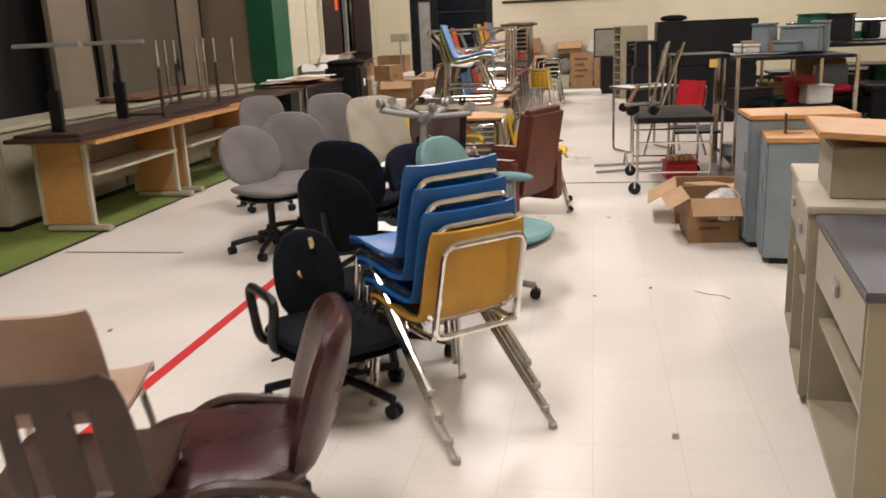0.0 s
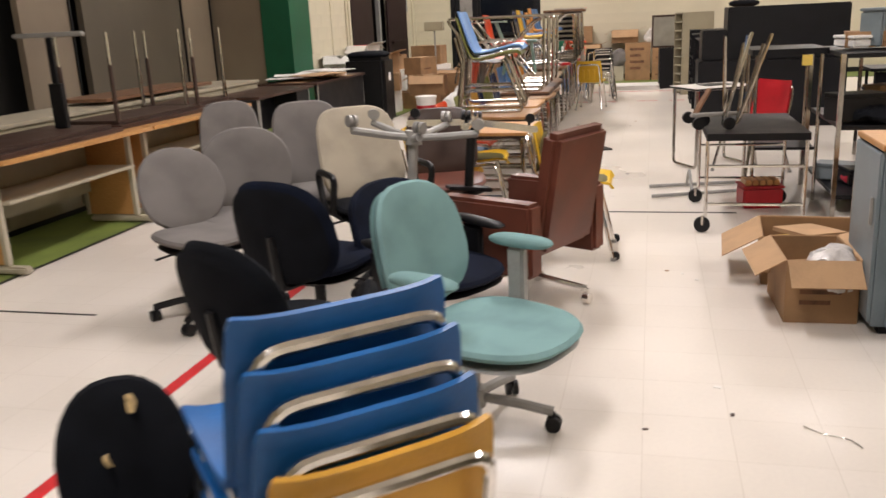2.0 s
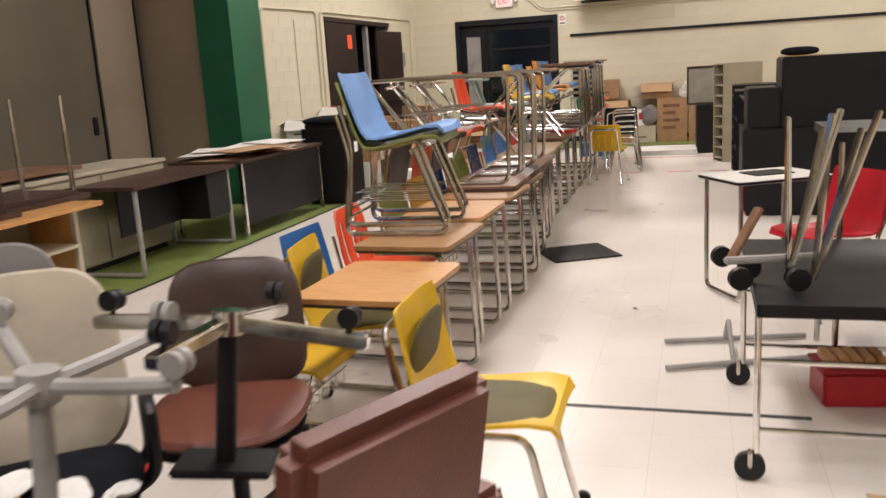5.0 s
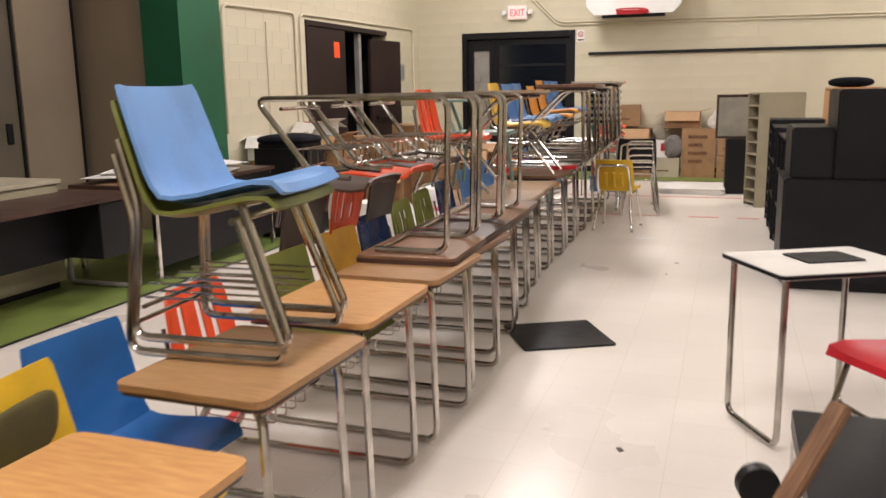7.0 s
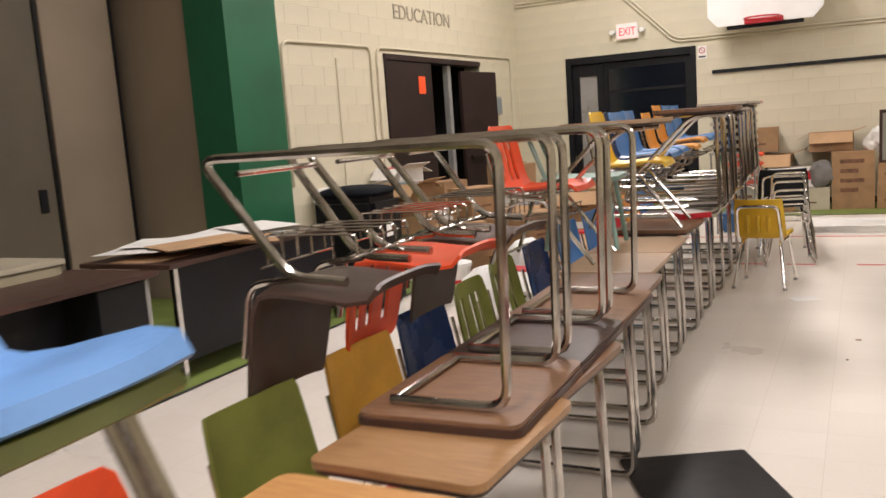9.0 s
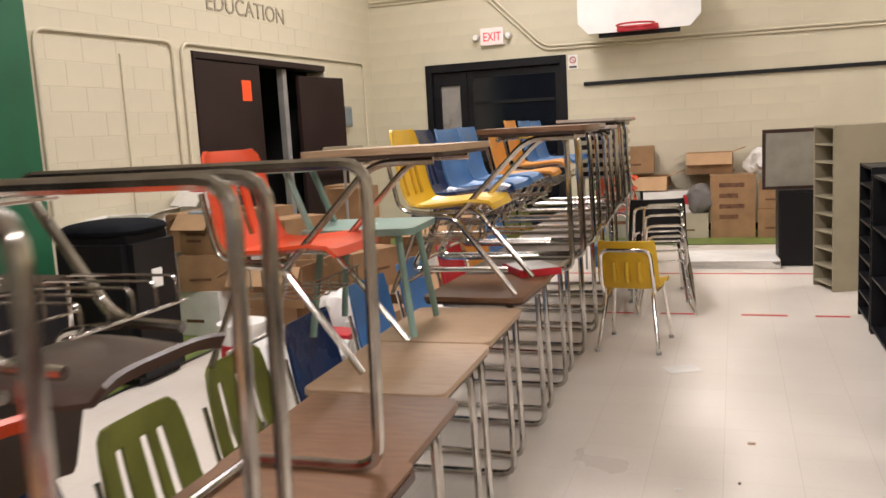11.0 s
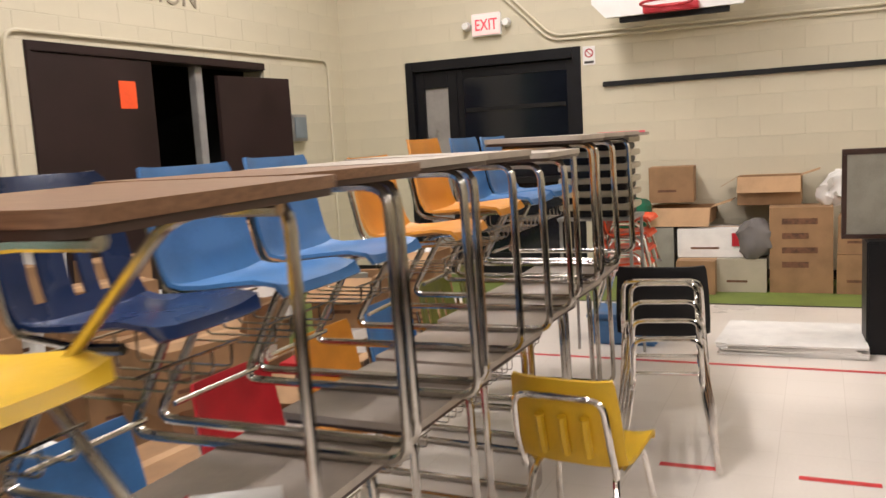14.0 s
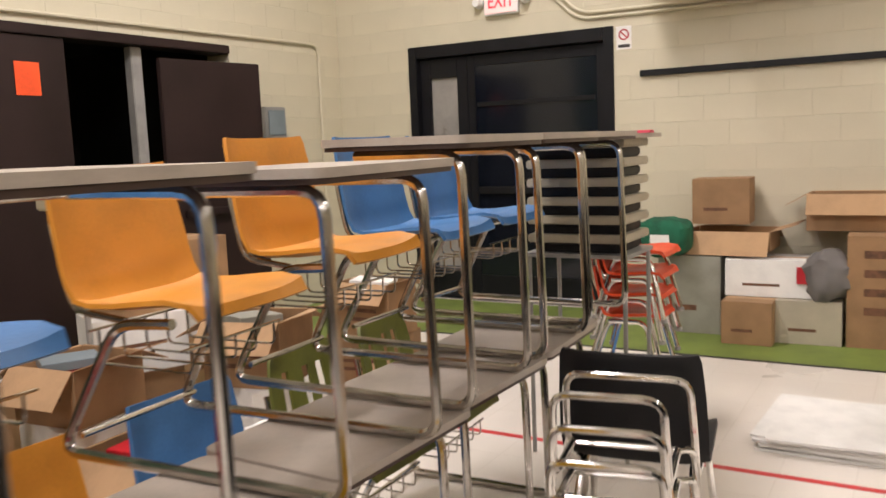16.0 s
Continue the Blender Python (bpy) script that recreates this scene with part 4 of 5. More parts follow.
# small chairs in the aisle
c = school_chair(pose(-0.89, 14.95, 0, 0, 0, 84), YELLOW, scale=0.92, label="small yellow plastic school chair standing in the aisle", metal=CHROME)
for y in (-0.08, 0.0, 0.08):
    part("rib", tube([(-0.186, y, 0.46), (-0.206, y, 0.52), (-0.222, y, 0.60)], 0.017, 0.02, 8), YELLOW, c)
school_chair(pose(-0.88, 16.56, 0.0, 0, 0, 98), BLACKP, scale=1.07, label="black plastic school chair behind a chrome stack", metal=CHROME)
for k in range(4):
    fr = thing("chair_frame", pose(-0.77 - 0.01 * k, 15.96 + 0.04 * k, 0.075 * k, 0, 0, 100), "bare chrome chair frame in a nested stack", "chair frame", "stack of chair frames")
    w = 0.15
    for y in (-1, 1):
        part("sled_leg", tube([(0.10, y * w, 0.38), (0.2, y * (w + 0.04), 0.35), (0.2, y * (w + 0.06), 0.012), (-0.22, y * (w + 0.06), 0.012), (-0.18, y * w, 0.38)], 0.011, 0.05), CHROME, fr)
    part("back_loop", tube([(0.10, -w, 0.38), (-0.16, -w, 0.38), (-0.21, -w + 0.01, 0.62), (-0.21, w - 0.01, 0.62), (-0.16, w, 0.38), (0.10, w, 0.38)], 0.011, 0.05), CHROME, fr)
    part("cross_bar", tube([(0.10, -w, 0.38), (0.10, w, 0.38)], 0.009, 0, 8), CHROME, fr)
for k in range(4):
    school_chair(pose(-1.42 + 0.01 * k, 18.2, 0.226 + 0.11 * k, 0, 0, 0), REDORANGE, scale=0.75, label="small red-orange school chair in a stack", group="stack of red chairs", metal=CHROME)
for k in range(6):
    tr = thing("plastic_tray", pose(-1.46, 17.66, 0.978 + 0.0855 * k), "grey-beige plastic desk tray in a tall stack", "tray", "stack of trays")
    # solid black block stands for the shaded gap between two trays
    part("tray_gap_shade", box((-0.205, -0.155, 0.0), (0.205, 0.155, 0.046), 0.008), BLACKP, tr, "black block painted as the shade under the tray")
    part("rim", box((-0.235, -0.185, 0.0462), (0.235, 0.185, 0.085), 0.006), BEIGEL, tr)
solid("loose_desktop", slab(0.50, 0.56, 0.02, 0.03), GREYTOP, "grey laminate board lying on the stack of trays", "board", m=pose(-1.42, 17.62, 1.5105))
tt = thing("tray_table", pose(-1.46, 17.66, 0), "small grey steel table under the stack of trays", "table")
part("tabletop", slab(0.50, 0.40, 0.018, 0.01, z=0.976), GREYMETAL, tt)
for sx in (-1, 1):
    for sy in (-1, 1):
        part("leg", tube([(sx * 0.23, sy * 0.18, 0.957), (sx * 0.23, sy * 0.18, 0.004)], 0.011, 0, 8), GREYMETAL, tt)
solid("pink_folder", slab(0.30, 0.24, 0.012, 0.005), PINK, "bright pink paper folder on the top desk", "folder", m=pose(-1.32, 17.70, 1.5235, 0, 0, 12))
bk = thing("textbook", pose(-1.22, 13.42, 0.764, 0, 0, 34), "red and white textbook lying on a desk", "book")
part("page_block", box((-0.1, -0.13, 0.003), (0.1, 0.13, 0.035), 0.002), WHITE, bk)
part("cover", box((-0.104, -0.134, -0.001), (0.104, 0.134, 0.0028), 0.001, box((-0.108, -0.134, 0.0029), (-0.1005, 0.134, 0.036), 0.001, box((-0.1, -0.136, 0.0029), (0.104, -0.1305, 0.036), 0.001))), RED, bk)
solid("floor_mat", slab(0.54, 0.52, 0.012, 0.01), BLACKP, "dark grey rubber mat lying on the floor", "mat", m=pose(-0.74, 10.92, 0.0128, 0, 0, 28))


# ---- tables along the stage side ----
def long_table(m, length, depth, top, label):
    """Long work table: local x runs along it; panel ends with a foot, a shelf between."""
    t = thing("work_table", m, label, "table", "tables along the stage")
    part("tabletop", slab(length, depth, 0.03, 0.012, z=0.74), top, t)
    for s in (-1, 1):
        e = part("end_panel", box((s * (length / 2 - 0.10) - 0.015, -depth / 2 + 0.20, 0.06), (s * (length / 2 - 0.10) + 0.015, depth / 2 - 0.03, 0.705), 0.004), OAK, t, "oak veneered end panel")
        for py in (-depth / 2 + 0.182, depth / 2 - 0.012):
            part("upright", box((s * (length / 2 - 0.10) - 0.022, py - 0.018, 0.055), (s * (length / 2 - 0.10) + 0.022, py + 0.018, 0.708), 0.005), BEIGEL, e)
        part("foot", box((s * (length / 2 - 0.10) - 0.035, -depth / 2 + 0.03, 0.006), (s * (length / 2 - 0.10) + 0.035, depth / 2 - 0.03, 0.054), 0.012), BEIGEL, t)
    part("shelf", box((-length / 2 + 0.13, -depth / 2 + 0.12, 0.44), (length / 2 - 0.13, depth / 2 - 0.08, 0.462), 0.004), BEIGEL, t)
    part("back_panel", box((-length / 2 + 0.13, depth / 2 - 0.075, 0.25), (length / 2 - 0.13, depth / 2 - 0.06, 0.70), 0.003), BEIGEM, t)
    return t


def upturned_table(m, length, depth, legs, label):
    """Lying on its top with the legs in the air."""
    t = thing("upturned_table", m, label, "table", "upturned tables")
    part("tabletop", slab(length, depth, 0.03, 0.02, z=0.031), DARKTOP, t)
    part("apron", box((-length / 2 + 0.06, -depth / 2 + 0.06, 0.032), (length / 2 - 0.06, depth / 2 - 0.06, 0.06), 0.004), DKBROWN, t)
    if legs == "pedestal":
        for s in (-1, 1):
            x = s * (length / 2 - 0.25)
            p = part("pedestal", box((x - 0.025, -0.05, 0.06), (x + 0.025, 0.05, 0.38), 0.006, box((x - 0.014, -0.022, 0.38), (x + 0.014, 0.022, 0.70), 0.004)), BLACKP, t)
            part("foot_bar", box((x - 0.022, -depth / 2 + 0.05, 0.701), (x + 0.022, depth / 2 - 0.05, 0.735), 0.008), GREYMETAL, p)
    else:
        for sx in (-1, 1):
            for sy in (-1, 1):
                x, y = sx * (length / 2 - 0.08), sy * (depth / 2 - 0.08)
                lg = part("leg", disc(0.019, 0.42, (x, y, 0.27), n=12, r2=0.016), DKBROWN if legs == "dark" else DULLCHROME, t)
                part("foot_sleeve", disc(0.013, 0.24, (x, y, 0.60), n=12, r2=0.011), CHROME, lg)
    return t


long_table(pose(-4.06, 6.68, 0.004, 0, 0, 90), 1.62, 0.62, OAK, "long oak work table with beige metal trim")
long_table(pose(-4.06, 8.36, 0.004, 0, 0, 90), 1.70, 0.62, OAK, "long oak work table with beige metal trim")
for y, ln, dp, lg, x, a in [(6.45, 1.5, 0.66, "pedestal", -4.12, 92), (7.95, 1.3, 0.62, "dark", -4.18, 88), (8.95, 0.9, 0.6, "pencil", -4.30, 90)]:
    upturned_table(pose(x, y, 0.745, 0, 0, a), ln, dp, lg, "dark brown table upturned on top of another table")
solid("loose_tabletop", slab(0.55, 1.9, 0.03, 0.015), WALNUT, "loose brown tabletop lying on the long cabinet", "tabletop", m=pose(-4.94, 9.2, 0.90))
lc = thing("long_cabinet", pose(-4.92, 8.55, 0.005), "long beige steel cabinet against the partition", "cabinet")
part("body", box((-0.28, -2.65, 0.05), (0.28, 2.65, 0.80), 0.006), BEIGEM, lc)
part("top", box((-0.30, -2.67, 0.801), (0.30, 2.67, 0.835), 0.005), BEIGEL, lc)
part("plinth", box((-0.25, -2.6, 0.0), (0.25, 2.6, 0.0495)), BLACKP, lc)
for k in range(6):
    dr = part("door", box((0.281, -2.62 + 0.875 * k, 0.07), (0.297, -1.77 + 0.875 * k, 0.785), 0.003), BEIGEM, lc)
    part("handle", box((0.2975, -1.86 + 0.875 * k, 0.5), (0.31, -1.84 + 0.875 * k, 0.62), 0.003), GREYMETAL, dr)

dk = thing("teacher_desk", pose(-4.35, 10.6, 0.004, 0, 0, 90), "dark brown laminate teacher desk with steel legs", "desk", "teacher desks")
part("desktop", slab(1.5, 0.75, 0.03, 0.01, z=0.74), DARKTOP, dk)
part("modesty_panel", box((-0.55, -0.05, 0.30), (0.70, -0.03, 0.705), 0.004), BLACK, dk)
for x in (-0.68, 0.68):
    part("leg_frame", tube([(x, -0.32, 0.70), (x, -0.32, 0.02), (x, 0.32, 0.02), (x, 0.32, 0.70)], 0.02, 0.04, 8), GREYMETAL, dk)
part("drawer_unit", box((0.30, -0.34, 0.30), (0.66, 0.30, 0.70), 0.006), BLACKP, dk)
dk = thing("teacher_desk", pose(-4.36, 12.35, 0.004, 0, 0, 90), "long black desk piled with loose papers", "desk", "teacher desks")
part("desktop", slab(1.85, 0.80, 0.03, 0.01, z=0.76), DARKTOP, dk)
part("front_panel", box((-0.85, -0.37, 0.12), (0.88, -0.35, 0.728), 0.004), BLACK, dk)
for x in (-0.86, 0.88):
    part("leg", box((x - 0.02, -0.38, 0.0), (x + 0.02, -0.34, 0.728), 0.004), CHROME, dk)
    part("leg", box((x - 0.02, 0.34, 0.0), (x + 0.02, 0.38, 0.728), 0.004), CHROME, dk)
random.seed(9)
for k in range(14):
    s = random.uniform(0.4, 0.7)
    solid("paper_sheet", slab(s, s * 0.7, 0.004, 0.002), WHITE if k % 3 else CARDIN, "large loose poster sheet on the black desk", "paper", "poster sheets", m=pose(-4.30 + random.uniform(-0.18, 0.2), 12.3 + random.uniform(-0.75, 0.65), 0.77 + 0.006 * k, random.uniform(-1, 1), random.uniform(-1, 1), random.uniform(0, 180)))


# ---- cartons ----
def carton(m, w, d, h, label, open_top=False, mat=CARD, marks=0, group="cardboard boxes", flap=38):
    """A cardboard box: panels with thickness, tape or open flaps, printed bars."""
    c = thing("cardboard_box", m, label, "box", group)
    t = 0.006
    bm = box((-w / 2, -d / 2, 0.0), (w / 2, d / 2, h))
    bmesh.ops.delete(bm, geom=[f for f in bm.faces if f.normal.z > 0.5], context="FACES")
    bmesh.ops.solidify(bm, geom=bm.faces[:], thickness=t)
    part("body", bm, mat, c, smooth=False)
    if open_top:
        for k, (x, y, ln, a) in enumerate(((0, -d / 2, w, 0), (w / 2, 0, d, 90), (0, d / 2, w, 180), (-w / 2, 0, d, 270))):
            part("flap", box((-ln / 2 + 0.004, -min(w, d) * 0.48, 0), (ln / 2 - 0.004, 0, 0.005)), CARDIN if mat is CARD else mat, c, smooth=False, m=pose(x, y, h, 0, 0, a) @ pose(0, 0, 0, (flap, -18, flap * 0.5, 30)[k], 0, 0))
    else:
        part("lid", box((-w / 2, -d / 2, h + 0.0005), (w / 2, -0.003, h + t), bm=box((-w / 2, 0.003, h + 0.0005), (w / 2, d / 2, h + t))), mat, c, smooth=False)
        part("tape", box((-w / 2 - 0.001, -0.03, h + t + 0.0004), (w / 2 + 0.001, 0.03, h + t + 0.001)), CARDIN, c)
    for k in range(marks):
        z = h * (0.3 + 0.17 * k)
        part("print", box((-w * 0.3, -d / 2 - 0.0015, z), (w * (0.12 + 0.14 * (k % 2)), -d / 2 - 0.0003, z + h * 0.07)), PRINT, c)
    return c


# right side: open carton, cabinets, rolling table
b = carton(pose(0.78, 5.85, 0, 0, 0, 2), 0.32, 0.46, 0.30, "open cardboard box with flaps folded out", True, marks=2)
carton(pose(0.86, 6.42, 0, 0, 0, -4), 0.50, 0.48, 0.26, "open cardboard box with yellow papers inside", True, marks=1)
for k in range(5):
    solid("yellow_folder", slab(0.30, 0.24, 0.02, 0.004), YELLOWP if k % 2 else CARDIN, "yellow paper folder in the open box", "folder", "folders in the box", m=pose(0.86, 6.42, 0.03 + 0.055 * k, 0, 5, 10 * k))
solid("plastic_bag", crumple(cushion(0.24, 0.26, 0.22, 2.6, n=40, q=2.2), 0.03, 11), PLASTICBAG, "crumpled clear plastic bag hanging over the box", "plastic bag", m=pose(0.86, 5.74, 0.22, 10, 5, 0))


def cabinet(m, w, d, h, body, top, label, doors=1, open_front=False, name="cabinet"):
    """Local -x is the front; w along y, d along x."""
    c = thing(name, m, label, "cabinet", "steel cabinets")
    t = 0.02
    bm = box((-d / 2, -w / 2, 0.04), (d / 2, -w / 2 + t, h), 0.002)
    box((-d / 2, w / 2 - t, 0.04), (d / 2, w / 2, h), 0.002, bm)
    box((d / 2 - t, -w / 2 + t, 0.04), (d / 2, w / 2 - t, h), 0.0, bm)
    box((-d / 2, -w / 2 + t, 0.04), (d / 2 - t, w / 2 - t, 0.06), 0.0, bm)
    part("body", bm, body, c, smooth=False)
    part("top", box((-d / 2 - 0.012, -w / 2 - 0.012, h + 0.0005), (d / 2 + 0.012, w / 2 + 0.012, h + 0.028), 0.004), top, c)
    part("plinth", box((-d / 2 + 0.04, -w / 2 + 0.02, 0.0), (d / 2 - 0.02, w / 2 - 0.02, 0.0395)), BLACKP, c)
    if open_front:
        part("shelf", box((-d / 2 + 0.02, -w / 2 + t + 0.001, h * 0.5), (d / 2 - t - 0.001, w / 2 - t - 0.001, h * 0.5 + 0.018)), body, c)
        dr = part("drawer", box((-d / 2 - 0.004, -w / 2 + t + 0.004, h - 0.2), (d / 2 - 0.06, w / 2 - t - 0.004, h - 0.01), 0.003), body, c)
        part("handle", box((-d / 2 - 0.016, -0.05, h - 0.12), (-d / 2 - 0.0045, 0.05, h - 0.08), 0.004), GREYMETAL, dr)
    else:
        dw = (w - 0.01) / doors
        for k in range(doors):
            dr = part("door", box((-d / 2 - 0.018, -w / 2 + 0.005 + dw * k, 0.06), (-d / 2 - 0.001, -w / 2 + dw * (k + 1), h - 0.01), 0.003), body, c)
            part("handle", box((-d / 2 - 0.032, -w / 2 + dw * k + 0.04, h * 0.6), (-d / 2 - 0.0185, -w / 2 + dw * k + 0.06, h * 0.75), 0.004), GREYMETAL, dr)
    return c


cabinet(pose(1.28, 5.72, 0), 0.46, 0.62, 0.82, BLUEGREY, OAK, "grey steel cabinet with an oak top")
cabinet(pose(1.30, 5.27, 0, 0, 0, -6), 0.38, 0.56, 0.73, BLUEGREY, OAK, "blue-grey steel cabinet with an oak top")
c = cabinet(pose(1.16, 3.81, 0, 0, 0, -8), 0.46, 0.56, 0.75, BEIGEM, BEIGEL, "beige steel desk pedestal with an open side blocked in black", open_front=True)
# the open bay's depth of shade is a solid black fill
part("bay_shade_block", box((-0.25, -0.205, 0.062), (0.25, 0.205, 0.368)), BLACKP, c, "black block painted as the shade in the open bay")
cabinet(pose(1.08, 3.33, 0, 0, 0, -8), 0.47, 0.56, 0.75, BEIGEM, BEIGEL, "beige steel desk unit with drawer and open bay", open_front=True)
cabinet(pose(1.03, 2.60, 0, 0, 0, -6), 0.90, 0.58, 0.73, BEIGEM, DARKGREY, "beige steel desk with a grey top", open_front=True)
bx = thing("wooden_lectern", pose(1.14, 3.42, 0.779, 0, 0, -8), "beige lectern top with an oak board standing on a cabinet", "lectern")
part("body", box((-0.25, -0.20, 0.0), (0.27, 0.24, 0.19), 0.006), BEIGEM, bx)
part("board", box((-0.31, -0.27, -0.012), (0.31, 0.29, 0.012), 0.004), OAK, bx, m=pose(0, 0, 0.224, 0, 4, 0))
br = thing("bookend", pose(1.18, 5.30, 0.7585), "thin dark metal bookend standing on a cabinet", "bookend")
part("plate", box((-0.05, -0.002, 0.0), (0.05, 0.002, 0.004), bm=box((-0.052, -0.03, 0.0), (-0.048, 0.03, 0.12))), DKBROWN, br)

ct = thing("rolling_table", pose(0.67, 7.76, 0, 0, 0, 0), "rolling table with a black top and chrome legs", "table")
part("tabletop", slab(0.62, 1.06, 0.045, 0.01, z=0.66), BLACK, ct)
for sx in (-1, 1):
    for sy in (-1, 1):
        x, y = sx * 0.30, sy * 0.46
        lg = part("leg", tube([(x, y, 0.614), (x, y, 0.105)], 0.0125, 0, 10), CHROME, ct)
        part("caster", disc(0.052, 0.028, (x - 0.02, y, 0.053), "Y", 22), BLACKP, lg, "large black rubber caster")
        part("fork", box((x - 0.028, y - 0.020, 0.05), (x - 0.012, y + 0.020, 0.110), 0.004), DULLCHROME, lg)
for y in (-0.46, 0.46):
    part("stretcher", tube([(-0.29, y, 0.19), (0.29, y, 0.19)], 0.010, 0, 8), CHROME, ct)
    part("stretcher", tube([(-0.29, y, 0.44), (0.29, y, 0.44)], 0.010, 0, 8), CHROME, ct)
lg = thing("folded_table_legs", pose(0.52, 7.55, 0.665, 0, 0, 15), "bundle of grey folding table legs with casters", "table legs")
for k in range(6):
    x0, y0 = -0.09 + 0.03 * k, -0.12 + 0.06 * (k % 3)
    bar = box((-0.008, -0.014, 0.0), (0.008, 0.014, 0.60 - 0.04 * (k % 3)), 0.004)
    part("leg", bar, DULLCHROME, lg, m=pose(x0, y0, 0.03, 3 * (k % 2), (16, -3, 12, 20, 5, 17)[k], 4 * k))
for x, y in ((-0.24, -0.10), (-0.16, 0.05), (-0.06, -0.15), (-0.2, 0.25)):
    part("caster", disc(0.04, 0.03, (x, y, 0.041), "Y", 18), BLACKP, lg)
part("cross_piece", box((-0.27, -0.035, 0.075), (0.06, 0.0, 0.10), 0.006), SILVERP, lg)
part("wooden_strip", box((-0.02, -0.02, -0.01), (0.20, 0.02, 0.01), 0.004), WALNUT, lg, "short strip of bare wood", m=pose(-0.2, 0.1, 0.085, 0, -50, 30))
tc = thing("tall_cart", pose(0.98, 8.60, 0), "tall dark-topped cart on steel posts", "cart")
part("tabletop", slab(0.52, 0.66, 0.04, 0.01, z=1.12), BLACK, tc)
for sx in (-1, 1):
    for sy in (-1, 1):
        part("post", tube([(sx * 0.22, sy * 0.29, 1.079), (sx * 0.22, sy * 0.29, 0.004)], 0.014, 0, 10), DULLCHROME, tc)
part("lower_shelf", slab(0.42, 0.56, 0.02, 0.01, z=0.40), BLACK, tc)
part("tag", box((0.08, -0.335, 1.0), (0.15, -0.331, 1.075)), YELLOWP, tc, "yellow paper tag")

fb = thing("tripod_stand", pose(0.36, 8.62, 0, 0, 0, 0), "grey steel stand base lying on the floor", "stand base")
part("bar", tube([(-0.35, 0.12, 0.02), (0.35, 0.30, 0.02)], 0.014, 0, 8), SILVERP, fb)
part("bar", tube([(-0.33, -0.28, 0.02), (0.40, -0.02, 0.02)], 0.014, 0, 8), SILVERP, fb)
part("post", tube([(-0.05, 0.2, 0.02), (-0.04, 0.02, 0.18), (-0.02, -0.16, 0.02)], 0.012, 0.03, 8), SILVERP, fb)
rc = thing("plastic_bin", pose(0.80, 8.12, 0, 0, 0, 8), "red plastic bin holding wooden blocks", "bin")
part("bin", box((-0.14, -0.11, 0.0), (0.14, 0.11, 0.15), 0.012), RED, rc)
part("rim", box((-0.15, -0.12, 0.1505), (0.15, 0.12, 0.165), 0.005), RED, rc)
for k in range(5):
    part("wood_block", box((-0.12 + 0.05 * k, -0.08, 0.166), (-0.08 + 0.05 * k, 0.08, 0.205), 0.004), OAK, rc)

# white desk and the red chair under it
wd = thing("school_desk", pose(0.56, 9.87, 0, 0, 0, 28), "white-topped desk with a black pad and tube legs", "desk")
part("desktop", slab(0.62, 0.48, 0.022, 0.02, z=0.74), WHITETOP, wd)
part("edge_band", slab(0.628, 0.488, 0.014, 0.02, z=0.736), BLACKP, wd)
for x in (-0.27, 0.27):
    part("side_frame", tube([(x, -0.2, 0.715), (x, -0.2, 0.02), (x, 0.2, 0.02), (x, 0.2, 0.715)], 0.014, 0.05), DULLCHROME, wd)
solid("desk_pad", slab(0.26, 0.20, 0.006, 0.006), BLACKP, "black rubber pad on the white desk", "desk pad", m=pose(0.58, 9.92, 0.7465, 0, 0, 28))
school_chair(pose(0.88, 9.50, 0, 0, 0, 215), RED, label="red plastic chair beside the white desk", metal=DULLCHROME)


# ---- dark storage along the right of the aisle ----
def shelf_unit(m, w, d, h, mat, label, bays=4, items=True, seed=1, back=True, category="shelf", cols=1):
    """Open shelves; local -x is the front."""
    c = thing("shelf_unit", m, label, category, "shelf units")
    t = 0.02
    part("side_panel", box((-d / 2, -w / 2, 0), (d / 2, -w / 2 + t, h), 0.003), mat, c)
    part("side_panel", box((-d / 2, w / 2 - t, 0), (d / 2, w / 2, h), 0.003), mat, c)
    if back:
        part("back_panel", box((d / 2 - 0.012, -w / 2 + t, 0), (d / 2, w / 2 - t, h)), mat, c)
    for k in range(bays + 1):
        z = 0.04 + (h - 0.06) * k / bays
        part("shelf", box((-d / 2 + 0.004, -w / 2 + t + 0.0005, z), (d / 2 - 0.0125, w / 2 - t - 0.0005, z + 0.018), 0.002), mat, c)
    for j in range(1, cols):
        part("divider", box((-d / 2 + 0.006, -w / 2 + w * j / cols - 0.008, 0.06), (d / 2 - 0.0125, -w / 2 + w * j / cols + 0.008, h - 0.03)), mat, c)
    return c


shelf_unit(pose(0.84, 15.0, 0), 0.80, 0.5, 1.06, BLACK, "black laminate drawer cabinet", 3)
shelf_unit(pose(0.86, 14.0, 0), 1.10, 0.5, 1.02, BLACK, "black laminate open cabinet", 3, cols=2)
shelf_unit(pose(0.84, 15.72, 0), 0.55, 0.5, 1.1, BLACK, "black laminate cabinet with stacked drawers", 8)
pn = thing("black_cabinet", pose(1.40, 12.85, 0), "large black cabinet with a taller upper block", "cabinet")
part("body", box((-0.84, -0.34, 0.05), (0.84, 0.34, 0.80), 0.012), BLACK, pn)
part("upper_body", box((-0.80, -0.30, 0.801), (-0.52, 0.34, 1.16), 0.012), BLACK, pn)
part("tall_body", box((-0.515, -0.32, 0.801), (0.84, 0.32, 1.42), 0.012), BLACK, pn)
part("plinth", box((-0.80, -0.31, 0), (0.80, 0.31, 0.0495)), BLACKP, pn)
